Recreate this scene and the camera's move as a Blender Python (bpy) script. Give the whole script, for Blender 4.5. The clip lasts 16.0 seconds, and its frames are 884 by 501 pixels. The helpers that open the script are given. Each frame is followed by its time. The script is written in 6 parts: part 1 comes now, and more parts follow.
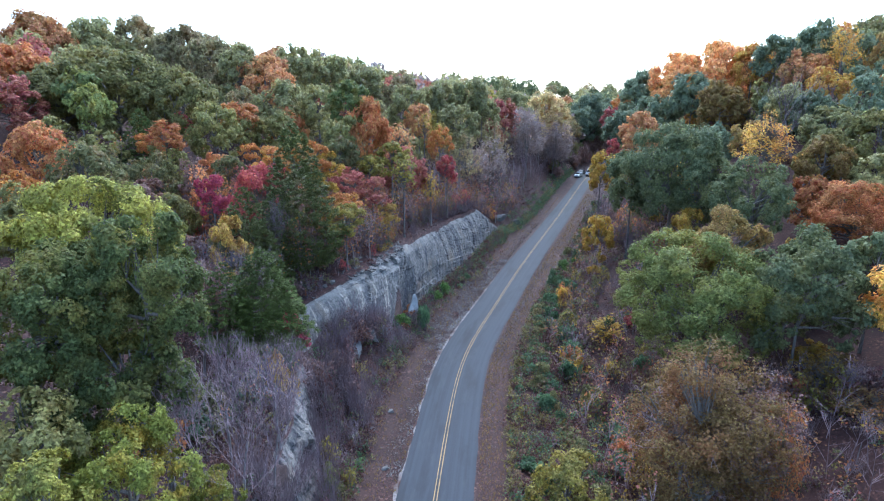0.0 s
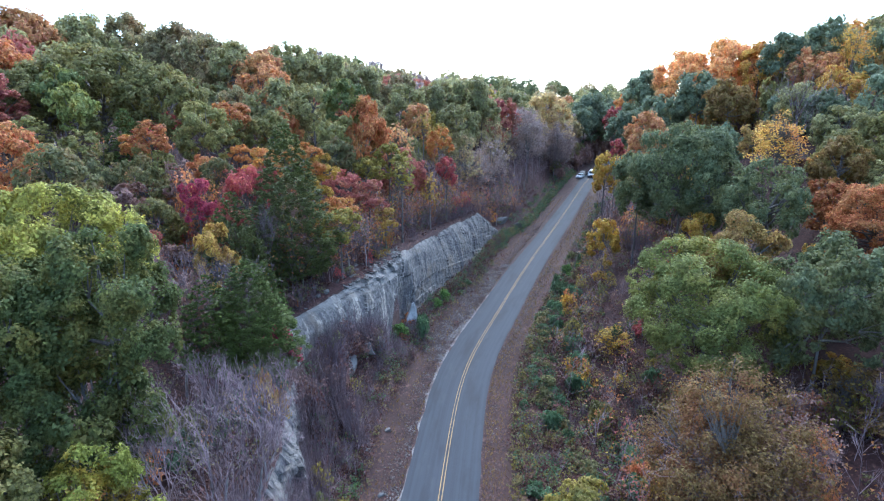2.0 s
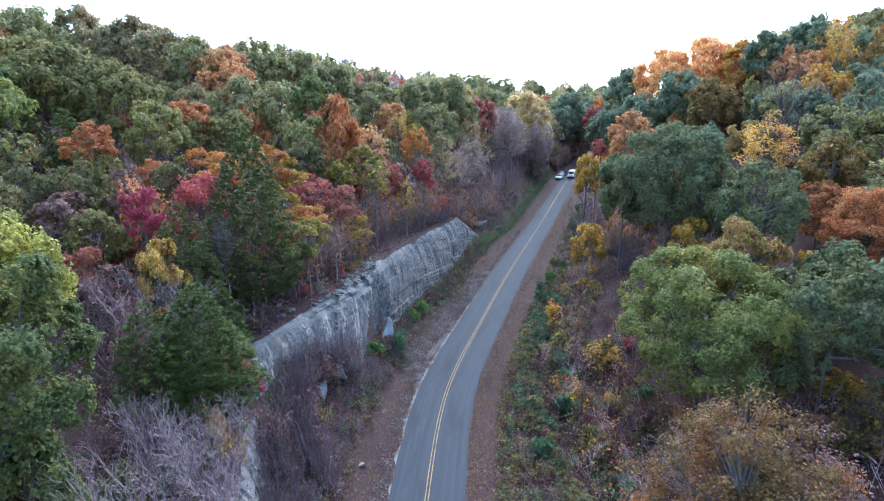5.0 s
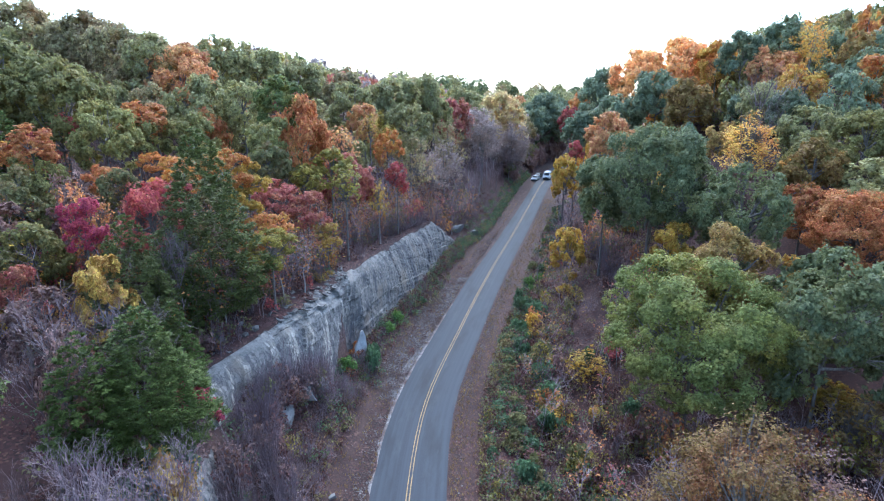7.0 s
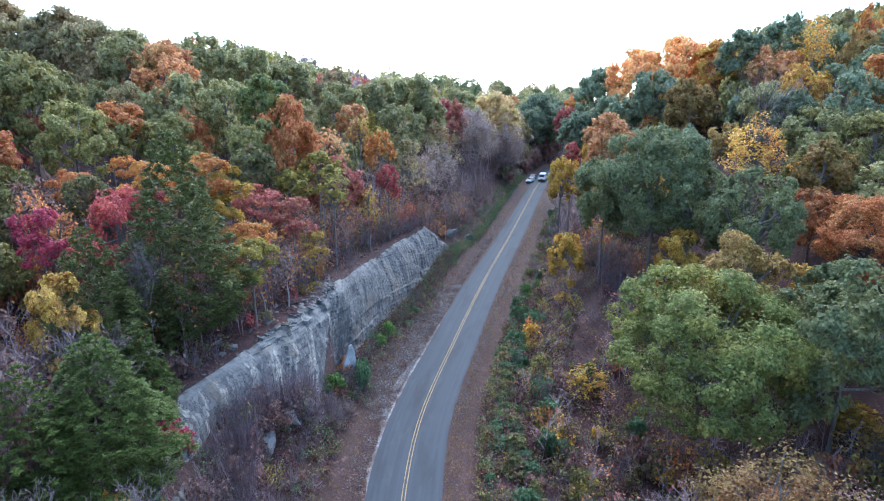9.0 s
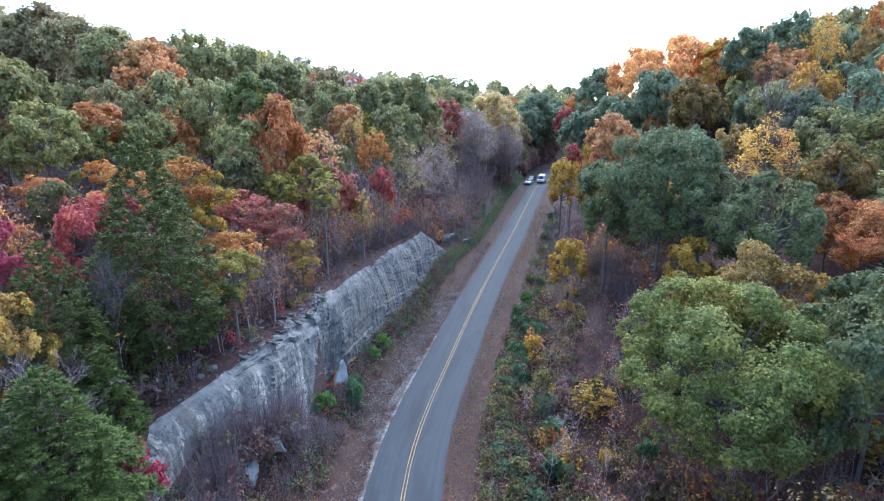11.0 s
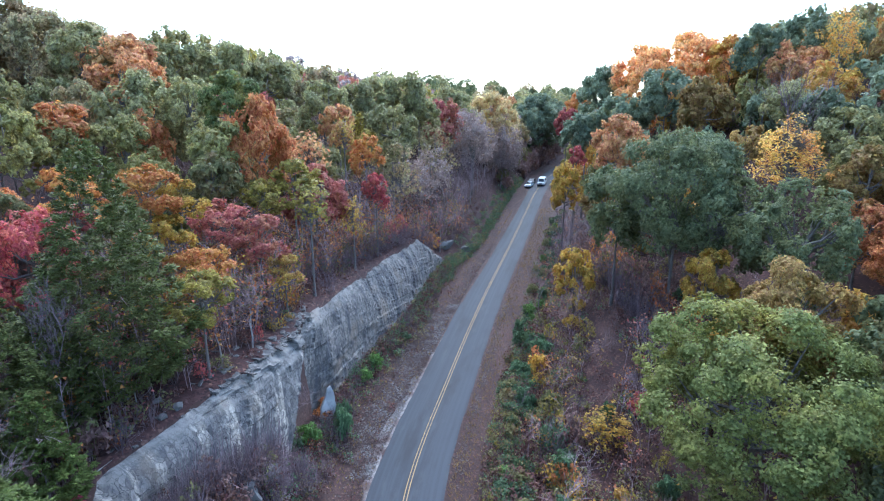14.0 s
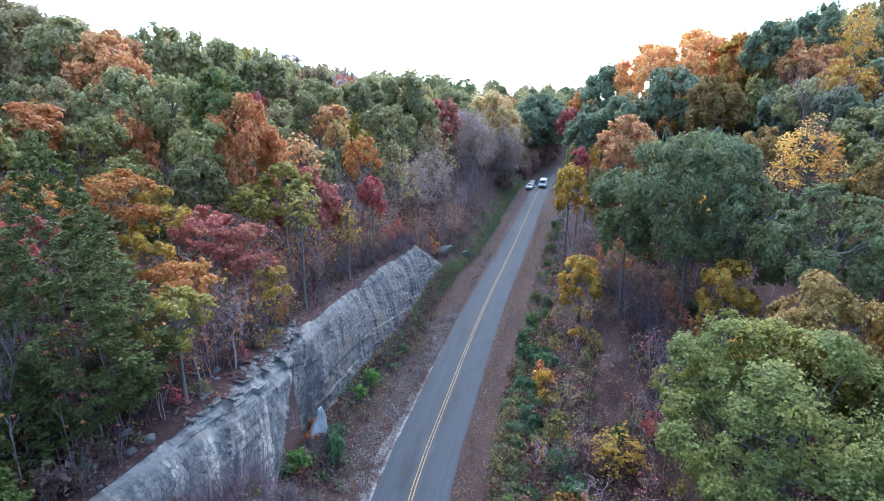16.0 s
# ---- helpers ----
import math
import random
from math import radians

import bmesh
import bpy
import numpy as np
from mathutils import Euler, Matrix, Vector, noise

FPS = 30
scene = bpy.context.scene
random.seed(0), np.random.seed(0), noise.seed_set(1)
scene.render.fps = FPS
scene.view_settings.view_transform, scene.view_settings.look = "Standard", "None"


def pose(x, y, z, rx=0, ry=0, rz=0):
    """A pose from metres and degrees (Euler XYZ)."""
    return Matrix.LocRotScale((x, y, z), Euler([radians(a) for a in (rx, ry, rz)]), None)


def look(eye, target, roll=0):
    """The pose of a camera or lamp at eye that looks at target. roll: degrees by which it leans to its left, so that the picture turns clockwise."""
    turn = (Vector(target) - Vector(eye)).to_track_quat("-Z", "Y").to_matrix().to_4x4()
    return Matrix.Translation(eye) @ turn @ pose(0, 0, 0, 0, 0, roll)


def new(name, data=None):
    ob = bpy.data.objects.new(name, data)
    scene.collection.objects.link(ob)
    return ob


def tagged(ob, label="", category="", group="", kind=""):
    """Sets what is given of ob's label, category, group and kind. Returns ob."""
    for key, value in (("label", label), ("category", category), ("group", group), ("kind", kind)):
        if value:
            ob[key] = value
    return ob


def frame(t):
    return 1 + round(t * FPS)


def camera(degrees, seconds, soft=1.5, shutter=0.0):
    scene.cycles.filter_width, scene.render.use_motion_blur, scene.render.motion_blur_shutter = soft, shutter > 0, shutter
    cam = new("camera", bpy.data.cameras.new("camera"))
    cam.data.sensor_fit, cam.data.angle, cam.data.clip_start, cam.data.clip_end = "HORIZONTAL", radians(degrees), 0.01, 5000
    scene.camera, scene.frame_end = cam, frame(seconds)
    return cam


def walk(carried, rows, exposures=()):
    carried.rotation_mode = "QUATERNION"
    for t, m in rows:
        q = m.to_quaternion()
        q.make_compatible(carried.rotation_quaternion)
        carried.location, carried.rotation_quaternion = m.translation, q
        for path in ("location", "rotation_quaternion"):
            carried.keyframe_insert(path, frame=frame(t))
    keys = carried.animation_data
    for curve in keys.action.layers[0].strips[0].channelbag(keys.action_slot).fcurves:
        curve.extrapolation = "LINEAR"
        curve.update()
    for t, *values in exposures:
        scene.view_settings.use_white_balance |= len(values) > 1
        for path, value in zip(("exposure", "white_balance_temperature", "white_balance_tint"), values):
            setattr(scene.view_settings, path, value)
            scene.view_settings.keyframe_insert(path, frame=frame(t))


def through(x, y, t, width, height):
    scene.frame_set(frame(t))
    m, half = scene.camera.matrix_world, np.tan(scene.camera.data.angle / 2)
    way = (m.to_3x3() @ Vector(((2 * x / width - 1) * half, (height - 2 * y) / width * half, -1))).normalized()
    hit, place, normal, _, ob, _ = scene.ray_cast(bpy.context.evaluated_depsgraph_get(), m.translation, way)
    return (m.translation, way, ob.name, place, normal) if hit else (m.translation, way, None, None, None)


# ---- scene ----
cam = camera(77.6, 16.0, soft=1.1)
METRES, EYE, TILT, LEAN, TURN = 28.0, 30.2, -15.0, 0.0, 0.0
ROWS = [
    (0.0, 0.0, 0.0, 0.0, 0.0, 0.0, -0.0),
    (0.5, -0.0012, 0.0291, 0.0067, -0.03, 0.0, 0.0),
    (1.0, -0.0022, 0.0582, 0.0144, -0.06, 0.0, 0.03),
    (1.5, -0.0029, 0.0873, 0.0217, -0.08, 0.02, 0.03),
    (2.0, -0.0038, 0.1167, 0.029, -0.1, 0.01, 0.04),
    (2.5, -0.0039, 0.146, 0.0359, -0.2, 0.01, 0.04),
    (3.0, -0.0049, 0.1749, 0.0446, -0.41, -0.04, 0.07),
    (3.5, -0.0047, 0.2037, 0.0528, -0.85, -0.05, 0.2),
    (4.0, -0.0044, 0.2325, 0.0606, -1.15, -0.06, 0.3),
    (6.5, -0.0003, 0.3826, 0.0998, -4.72, -0.07, 1.21),
    (7.0, 0.0026, 0.4128, 0.1083, -5.04, -0.06, 1.32),
    (7.5, 0.0053, 0.4435, 0.1169, -5.26, -0.06, 1.36),
    (8.0, 0.0083, 0.474, 0.1259, -5.43, -0.06, 1.39),
    (8.5, 0.011, 0.5051, 0.1342, -5.6, -0.05, 1.44),
    (9.0, 0.0143, 0.5359, 0.1429, -5.73, -0.05, 1.47),
    (11.5, 0.0311, 0.689, 0.1845, -6.07, -0.04, 1.56),
    (12.0, 0.0351, 0.7188, 0.1927, -6.11, -0.03, 1.59),
    (12.5, 0.0389, 0.7493, 0.2001, -6.17, -0.02, 1.62),
    (13.0, 0.0427, 0.7793, 0.2075, -6.21, -0.01, 1.62),
    (13.5, 0.0464, 0.809, 0.2154, -6.23, -0.01, 1.64),
    (14.0, 0.0497, 0.8392, 0.2232, -6.28, 0.01, 1.66),
    (14.5, 0.0532, 0.8695, 0.2309, -6.29, 0.02, 1.64),
    (15.0, 0.056, 0.8999, 0.2399, -6.34, 0.01, 1.64),
    (15.5, 0.0589, 0.9309, 0.2484, -6.38, 0.01, 1.65),
    (16.0, 0.0622, 0.9627, 0.2573, -6.39, -0.02, 1.64),
]
walk(cam, [(t, pose(0, 0, EYE, TILT, LEAN, TURN) @ pose(METRES * x, METRES * y, METRES * z, 90 + pitch, roll, yaw)) for t, x, y, z, yaw, pitch, roll in ROWS],
     exposures=[(0, 1.95, 5060, 3), (4, 1.99, 5060, 3), (7, 2.09, 5060, 3), (16, 2.12, 5060, 3)])

# ---- sky, sun ----
SUN_ELEVATION, SUN_HEADING = 52.0, 10.0      # heading in degrees to the right of +y
world = bpy.data.worlds.new("world")
scene.world = world
world.use_nodes = True
wn, wl = world.node_tree.nodes, world.node_tree.links
wn.clear()
sky = wn.new("ShaderNodeTexSky")
sky.sky_type, sky.sun_disc = "NISHITA", False
sky.sun_elevation, sky.sun_rotation = radians(SUN_ELEVATION), radians(SUN_HEADING)
sky.air_density, sky.dust_density, sky.ozone_density = 1.0, 2.0, 1.0
soften = wn.new("ShaderNodeHueSaturation")
soften.inputs["Saturation"].default_value = 0.9
back = wn.new("ShaderNodeBackground")
back.inputs["Strength"].default_value = 0.15
wout = wn.new("ShaderNodeOutputWorld")
wl.new(sky.outputs["Color"], soften.inputs["Color"])
wl.new(soften.outputs["Color"], back.inputs["Color"])
wl.new(back.outputs["Background"], wout.inputs["Surface"])
sun = new("sun", bpy.data.lights.new("sun", "SUN"))
sun.data.energy, sun.data.angle, sun.data.color = 1.05, radians(80), (1.0, 0.97, 0.93)
ea, ha = radians(SUN_ELEVATION), radians(SUN_HEADING)
sun.matrix_world = look((0, 0, 0), (-math.sin(ha) * math.cos(ea), -math.cos(ha) * math.cos(ea), -math.sin(ea)))

# ---- materials ----


def material(name):
    m = bpy.data.materials.new(name)
    m.use_nodes = True
    t = m.node_tree
    return m, t.nodes, t.links, t.nodes["Principled BSDF"]


def noise_node(n, l, coord, scale, detail=4.0, rough=0.55, squeeze=None):
    tex = n.new("ShaderNodeTexNoise")
    tex.inputs["Scale"].default_value, tex.inputs["Detail"].default_value = scale, detail
    tex.inputs["Roughness"].default_value = rough
    if squeeze:
        mp = n.new("ShaderNodeMapping")
        mp.inputs["Scale"].default_value = squeeze
        l.new(coord, mp.inputs["Vector"])
        coord = mp.outputs["Vector"]
    l.new(coord, tex.inputs["Vector"])
    return tex.outputs["Fac"]


def ramp(n, l, fac, lo, hi):
    r = n.new("ShaderNodeMapRange")
    r.inputs["From Min"].default_value, r.inputs["From Max"].default_value = lo, hi
    l.new(fac, r.inputs["Value"])
    return r.outputs["Result"]


def blend(n, l, fac, a, b):
    m = n.new("ShaderNodeMix")
    m.data_type = "RGBA"
    if fac is not None:
        if isinstance(fac, (int, float)):
            m.inputs[0].default_value = fac
        else:
            l.new(fac, m.inputs[0])
    for sock, v in ((m.inputs[6], a), (m.inputs[7], b)):
        if isinstance(v, tuple):
            sock.default_value = (*v, 1)
        else:
            l.new(v, sock)
    return m.outputs[2]


def bumped(n, l, bsdf, height, strength, distance):
    b = n.new("ShaderNodeBump")
    b.inputs["Strength"].default_value, b.inputs["Distance"].default_value = strength, distance
    l.new(height, b.inputs["Height"])
    l.new(b.outputs["Normal"], bsdf.inputs["Normal"])


def surface(name, a, b, scale, rough=0.85, c=None, cscale=0.3, cut=(0.45, 0.65), bump=0.3, dist=0.05, metal=0.0, squeeze=None, spread=0.0):
    """Two colours in fine grain, a third in larger patches, fine relief, and some spread from piece to piece."""
    m, n, l, bsdf = material(name)
    co = n.new("ShaderNodeTexCoord").outputs["Object"]
    f = noise_node(n, l, co, scale, 6, 0.6, squeeze)
    col = blend(n, l, ramp(n, l, f, 0.35, 0.65), a, b)
    if c:
        g = noise_node(n, l, co, cscale, 4, 0.6)
        col = blend(n, l, ramp(n, l, g, *cut), col, c)
    if spread:
        info = n.new("ShaderNodeObjectInfo")
        hsv = n.new("ShaderNodeHueSaturation")
        r = n.new("ShaderNodeMapRange")
        r.inputs["To Min"].default_value, r.inputs["To Max"].default_value = 1 - spread, 1 + spread
        l.new(info.outputs["Random"], r.inputs["Value"])
        l.new(r.outputs["Result"], hsv.inputs["Value"])
        l.new(col, hsv.inputs["Color"])
        col = hsv.outputs["Color"]
    l.new(col, bsdf.inputs["Base Color"])
    bsdf.inputs["Roughness"].default_value, bsdf.inputs["Metallic"].default_value = rough, metal
    if bump:
        bumped(n, l, bsdf, f, bump, dist)
    return m


def leaf_material(name, a, b, tip=None, through=0.5):
    """Foliage: each leaf between a and b, patches of tip, every tree a little lighter or darker; light passes through in part."""
    m, n, l, bsdf = material(name)
    geo = n.new("ShaderNodeNewGeometry")
    rnd = geo.outputs["Random Per Island"]
    col = blend(n, l, rnd, a, b)
    co = n.new("ShaderNodeTexCoord").outputs["Object"]
    patch = noise_node(n, l, co, 0.35, 3)
    if tip:
        col = blend(n, l, ramp(n, l, patch, 0.48, 0.66), col, tip)
    # leaf by leaf: light and dark blades within each spray
    blade = n.new("ShaderNodeTexVoronoi")
    blade.inputs["Scale"].default_value = 7.0
    l.new(co, blade.inputs["Vector"])
    tone = n.new("ShaderNodeSeparateColor")
    l.new(blade.outputs["Color"], tone.inputs["Color"])
    grain = n.new("ShaderNodeMapRange")
    grain.inputs["To Min"].default_value, grain.inputs["To Max"].default_value = 0.62, 1.38
    l.new(tone.outputs["Red"], grain.inputs["Value"])
    mottle = n.new("ShaderNodeHueSaturation")
    l.new(grain.outputs["Result"], mottle.inputs["Value"])
    l.new(col, mottle.inputs["Color"])
    col = mottle.outputs["Color"]
    info = n.new("ShaderNodeObjectInfo")
    hsv = n.new("ShaderNodeHueSaturation")
    val = n.new("ShaderNodeMapRange")
    val.inputs["To Min"].default_value, val.inputs["To Max"].default_value = 0.95, 1.45
    l.new(info.outputs["Random"], val.inputs["Value"])
    hue = n.new("ShaderNodeMapRange")
    hue.inputs["To Min"].default_value, hue.inputs["To Max"].default_value = 0.485, 0.515
    l.new(rnd, hue.inputs["Value"])
    l.new(val.outputs["Result"], hsv.inputs["Value"])
    l.new(hue.outputs["Result"], hsv.inputs["Hue"])
    l.new(col, hsv.inputs["Color"])
    col = hsv.outputs["Color"]
    l.new(col, bsdf.inputs["Base Color"])
    bsdf.inputs["Roughness"].default_value = 0.6
    bsdf.inputs["Specular IOR Level"].default_value = 0.2
    tr = n.new("ShaderNodeBsdfTranslucent")
    l.new(col, tr.inputs["Color"])
    mix = n.new("ShaderNodeMixShader")
    mix.inputs["Fac"].default_value = through
    l.new(bsdf.outputs["BSDF"], mix.inputs[1])
    l.new(tr.outputs["BSDF"], mix.inputs[2])
    l.new(mix.outputs["Shader"], n["Material Output"].inputs["Surface"])
    return m


LEAF = {
    "green": leaf_material("leaf_green", (0.140, 0.138, 0.050), (0.255, 0.225, 0.082), (0.27, 0.22, 0.070)),
    "green_big": leaf_material("leaf_mid_green", (0.125, 0.151, 0.045), (0.262, 0.264, 0.080), (0.301, 0.262, 0.065)),
    "bluegreen": leaf_material("leaf_dark_green", (0.080, 0.102, 0.050), (0.165, 0.172, 0.080), (0.160, 0.158, 0.060)),
    "green_yellow": leaf_material("leaf_green_turning", (0.064, 0.087, 0.028), (0.144, 0.156, 0.053), (0.201, 0.176, 0.044)),
    "gold_green": leaf_material("leaf_gold_green", (0.235, 0.215, 0.042), (0.43, 0.38, 0.085), (0.15, 0.155, 0.042)),
    "lime": leaf_material("leaf_lime", (0.159, 0.184, 0.038), (0.307, 0.296, 0.064), (0.360, 0.265, 0.043)),
    "olive": leaf_material("leaf_olive", (0.109, 0.111, 0.046), (0.191, 0.173, 0.072), (0.200, 0.139, 0.059)),
    "yellow_olive": leaf_material("leaf_yellow_olive", (0.19, 0.155, 0.04), (0.36, 0.28, 0.06), (0.16, 0.15, 0.045)),
    "yellow": leaf_material("leaf_yellow", (0.335, 0.217, 0.053), (0.513, 0.354, 0.093), (0.260, 0.151, 0.050)),
    "gold": leaf_material("leaf_gold", (0.44, 0.255, 0.05), (0.58, 0.385, 0.09), (0.46, 0.22, 0.06)),
    "amber": leaf_material("leaf_amber", (0.34, 0.20, 0.035), (0.48, 0.31, 0.06), (0.24, 0.18, 0.04)),
    "orange": leaf_material("leaf_orange", (0.37, 0.145, 0.045), (0.52, 0.235, 0.075), (0.46, 0.26, 0.06)),
    "rust": leaf_material("leaf_rust", (0.33, 0.125, 0.05), (0.50, 0.215, 0.085), (0.36, 0.19, 0.07)),
    "brown": leaf_material("leaf_brown", (0.19, 0.12, 0.04), (0.32, 0.205, 0.07), (0.22, 0.16, 0.05)),
    "brown_big": leaf_material("leaf_tan", (0.125, 0.082, 0.032), (0.235, 0.150, 0.056), (0.22, 0.108, 0.045)),
    "red": leaf_material("leaf_red", (0.327, 0.067, 0.067), (0.457, 0.129, 0.104), (0.256, 0.071, 0.063)),
    "red_oak": leaf_material("leaf_red_oak", (0.275, 0.086, 0.074), (0.425, 0.164, 0.131), (0.332, 0.147, 0.080)),
    "magenta": leaf_material("leaf_magenta", (0.33, 0.05, 0.085), (0.46, 0.095, 0.135)),
    "mauve": leaf_material("leaf_mauve", (0.17, 0.105, 0.095), (0.28, 0.18, 0.155), (0.22, 0.12, 0.085)),
    "cedar": leaf_material("leaf_cedar", (0.044, 0.064, 0.015), (0.116, 0.138, 0.033), (0.082, 0.102, 0.022), 0.25),
    "cedar_dark": leaf_material("leaf_dark_cedar", (0.038, 0.047, 0.013), (0.106, 0.110, 0.031), (0.075, 0.083, 0.021), 0.2),
    # distance haze put into leaf colour: lighter, greyer copies of palettes above
    "sage": leaf_material("leaf_hazed_green", (0.19, 0.185, 0.085), (0.32, 0.29, 0.13), (0.33, 0.28, 0.11)),
    "pale_olive": leaf_material("leaf_hazed_olive", (0.20, 0.17, 0.085), (0.32, 0.265, 0.13), (0.32, 0.22, 0.11)),
    "slate_green": leaf_material("leaf_hazed_dark_green", (0.115, 0.145, 0.09), (0.215, 0.235, 0.14), (0.20, 0.21, 0.11)),
    "russet": leaf_material("leaf_hazed_rust", (0.36, 0.17, 0.075), (0.50, 0.26, 0.115), (0.40, 0.24, 0.10)),
    "ash": leaf_material("leaf_hazed_mauve", (0.20, 0.155, 0.14), (0.32, 0.255, 0.23), (0.26, 0.175, 0.13)),
    # yellow with the far end's haze and glow put into its colour
    "hazed_yellow": leaf_material("leaf_hazed_yellow", (0.46, 0.34, 0.14), (0.62, 0.48, 0.22), (0.50, 0.32, 0.15)),
    # orange lightened in its colour for haze and backlight along the ridge
    "hazed_orange": leaf_material("leaf_hazed_orange", (0.60, 0.33, 0.13), (0.76, 0.46, 0.20), (0.66, 0.42, 0.15)),
    "dead": leaf_material("leaf_withered", (0.070, 0.030, 0.026), (0.145, 0.068, 0.056), (0.11, 0.055, 0.034), 0.15),
    "weed": leaf_material("leaf_weed", (0.063, 0.113, 0.059), (0.131, 0.181, 0.089), (0.099, 0.133, 0.057)),
    "bright_weed": leaf_material("leaf_bright_weed", (0.091, 0.158, 0.041), (0.168, 0.244, 0.068)),
    "litter": leaf_material("leaf_litter", (0.036, 0.015, 0.013), (0.12, 0.056, 0.044), (0.09, 0.035, 0.028), 0.05),
}
BARK = surface("bark", (0.10, 0.085, 0.075), (0.20, 0.175, 0.155), 3, bump=0.6, squeeze=(4, 4, 0.6), spread=0.25)
TWIG = surface("twig_bark", (0.132, 0.092, 0.098), (0.25, 0.182, 0.188), 2, bump=0.2, spread=0.25)
PALE = surface("pale_bark", (0.17, 0.15, 0.14), (0.31, 0.28, 0.26), 2, bump=0.3, spread=0.2)
GRAVEL = surface("gravel", (0.08, 0.065, 0.06), (0.24, 0.215, 0.20), 5, c=(0.065, 0.04, 0.034), cscale=0.5, cut=(0.42, 0.6), bump=0.8, dist=0.05, spread=0.3)
YELLOW = surface("yellow_paint", (0.26, 0.16, 0.06), (0.36, 0.235, 0.09), 4, c=(0.08, 0.075, 0.065), cscale=1.2, cut=(0.5, 0.75), bump=0.1, dist=0.01)


def asphalt_material():
    m, n, l, bsdf = material("worn_asphalt")
    co = n.new("ShaderNodeTexCoord").outputs["UV"]
    geo = n.new("ShaderNodeTexCoord").outputs["Object"]
    fine = noise_node(n, l, geo, 9, 5, 0.7)
    col = blend(n, l, ramp(n, l, fine, 0.3, 0.7), (0.020, 0.023, 0.030), (0.030, 0.034, 0.043))
    tracks = noise_node(n, l, co, 1.0, 2, 0.5, (2.6, 0.012, 1))
    col = blend(n, l, ramp(n, l, tracks, 0.42, 0.62), col, (0.033, 0.037, 0.047))
    stain = noise_node(n, l, co, 1.0, 4, 0.6, (0.5, 0.10, 1))
    col = blend(n, l, ramp(n, l, stain, 0.50, 0.70), col, (0.015, 0.017, 0.021))
    dust = noise_node(n, l, co, 1.0, 5, 0.65, (0.8, 0.22, 1))
    col = blend(n, l, ramp(n, l, dust, 0.56, 0.78), col, (0.046, 0.048, 0.054))
    l.new(col, bsdf.inputs["Base Color"])
    bsdf.inputs["Roughness"].default_value = 0.78
    bsdf.inputs["Specular IOR Level"].default_value = 0.4
    bumped(n, l, bsdf, fine, 0.25, 0.01)
    return m


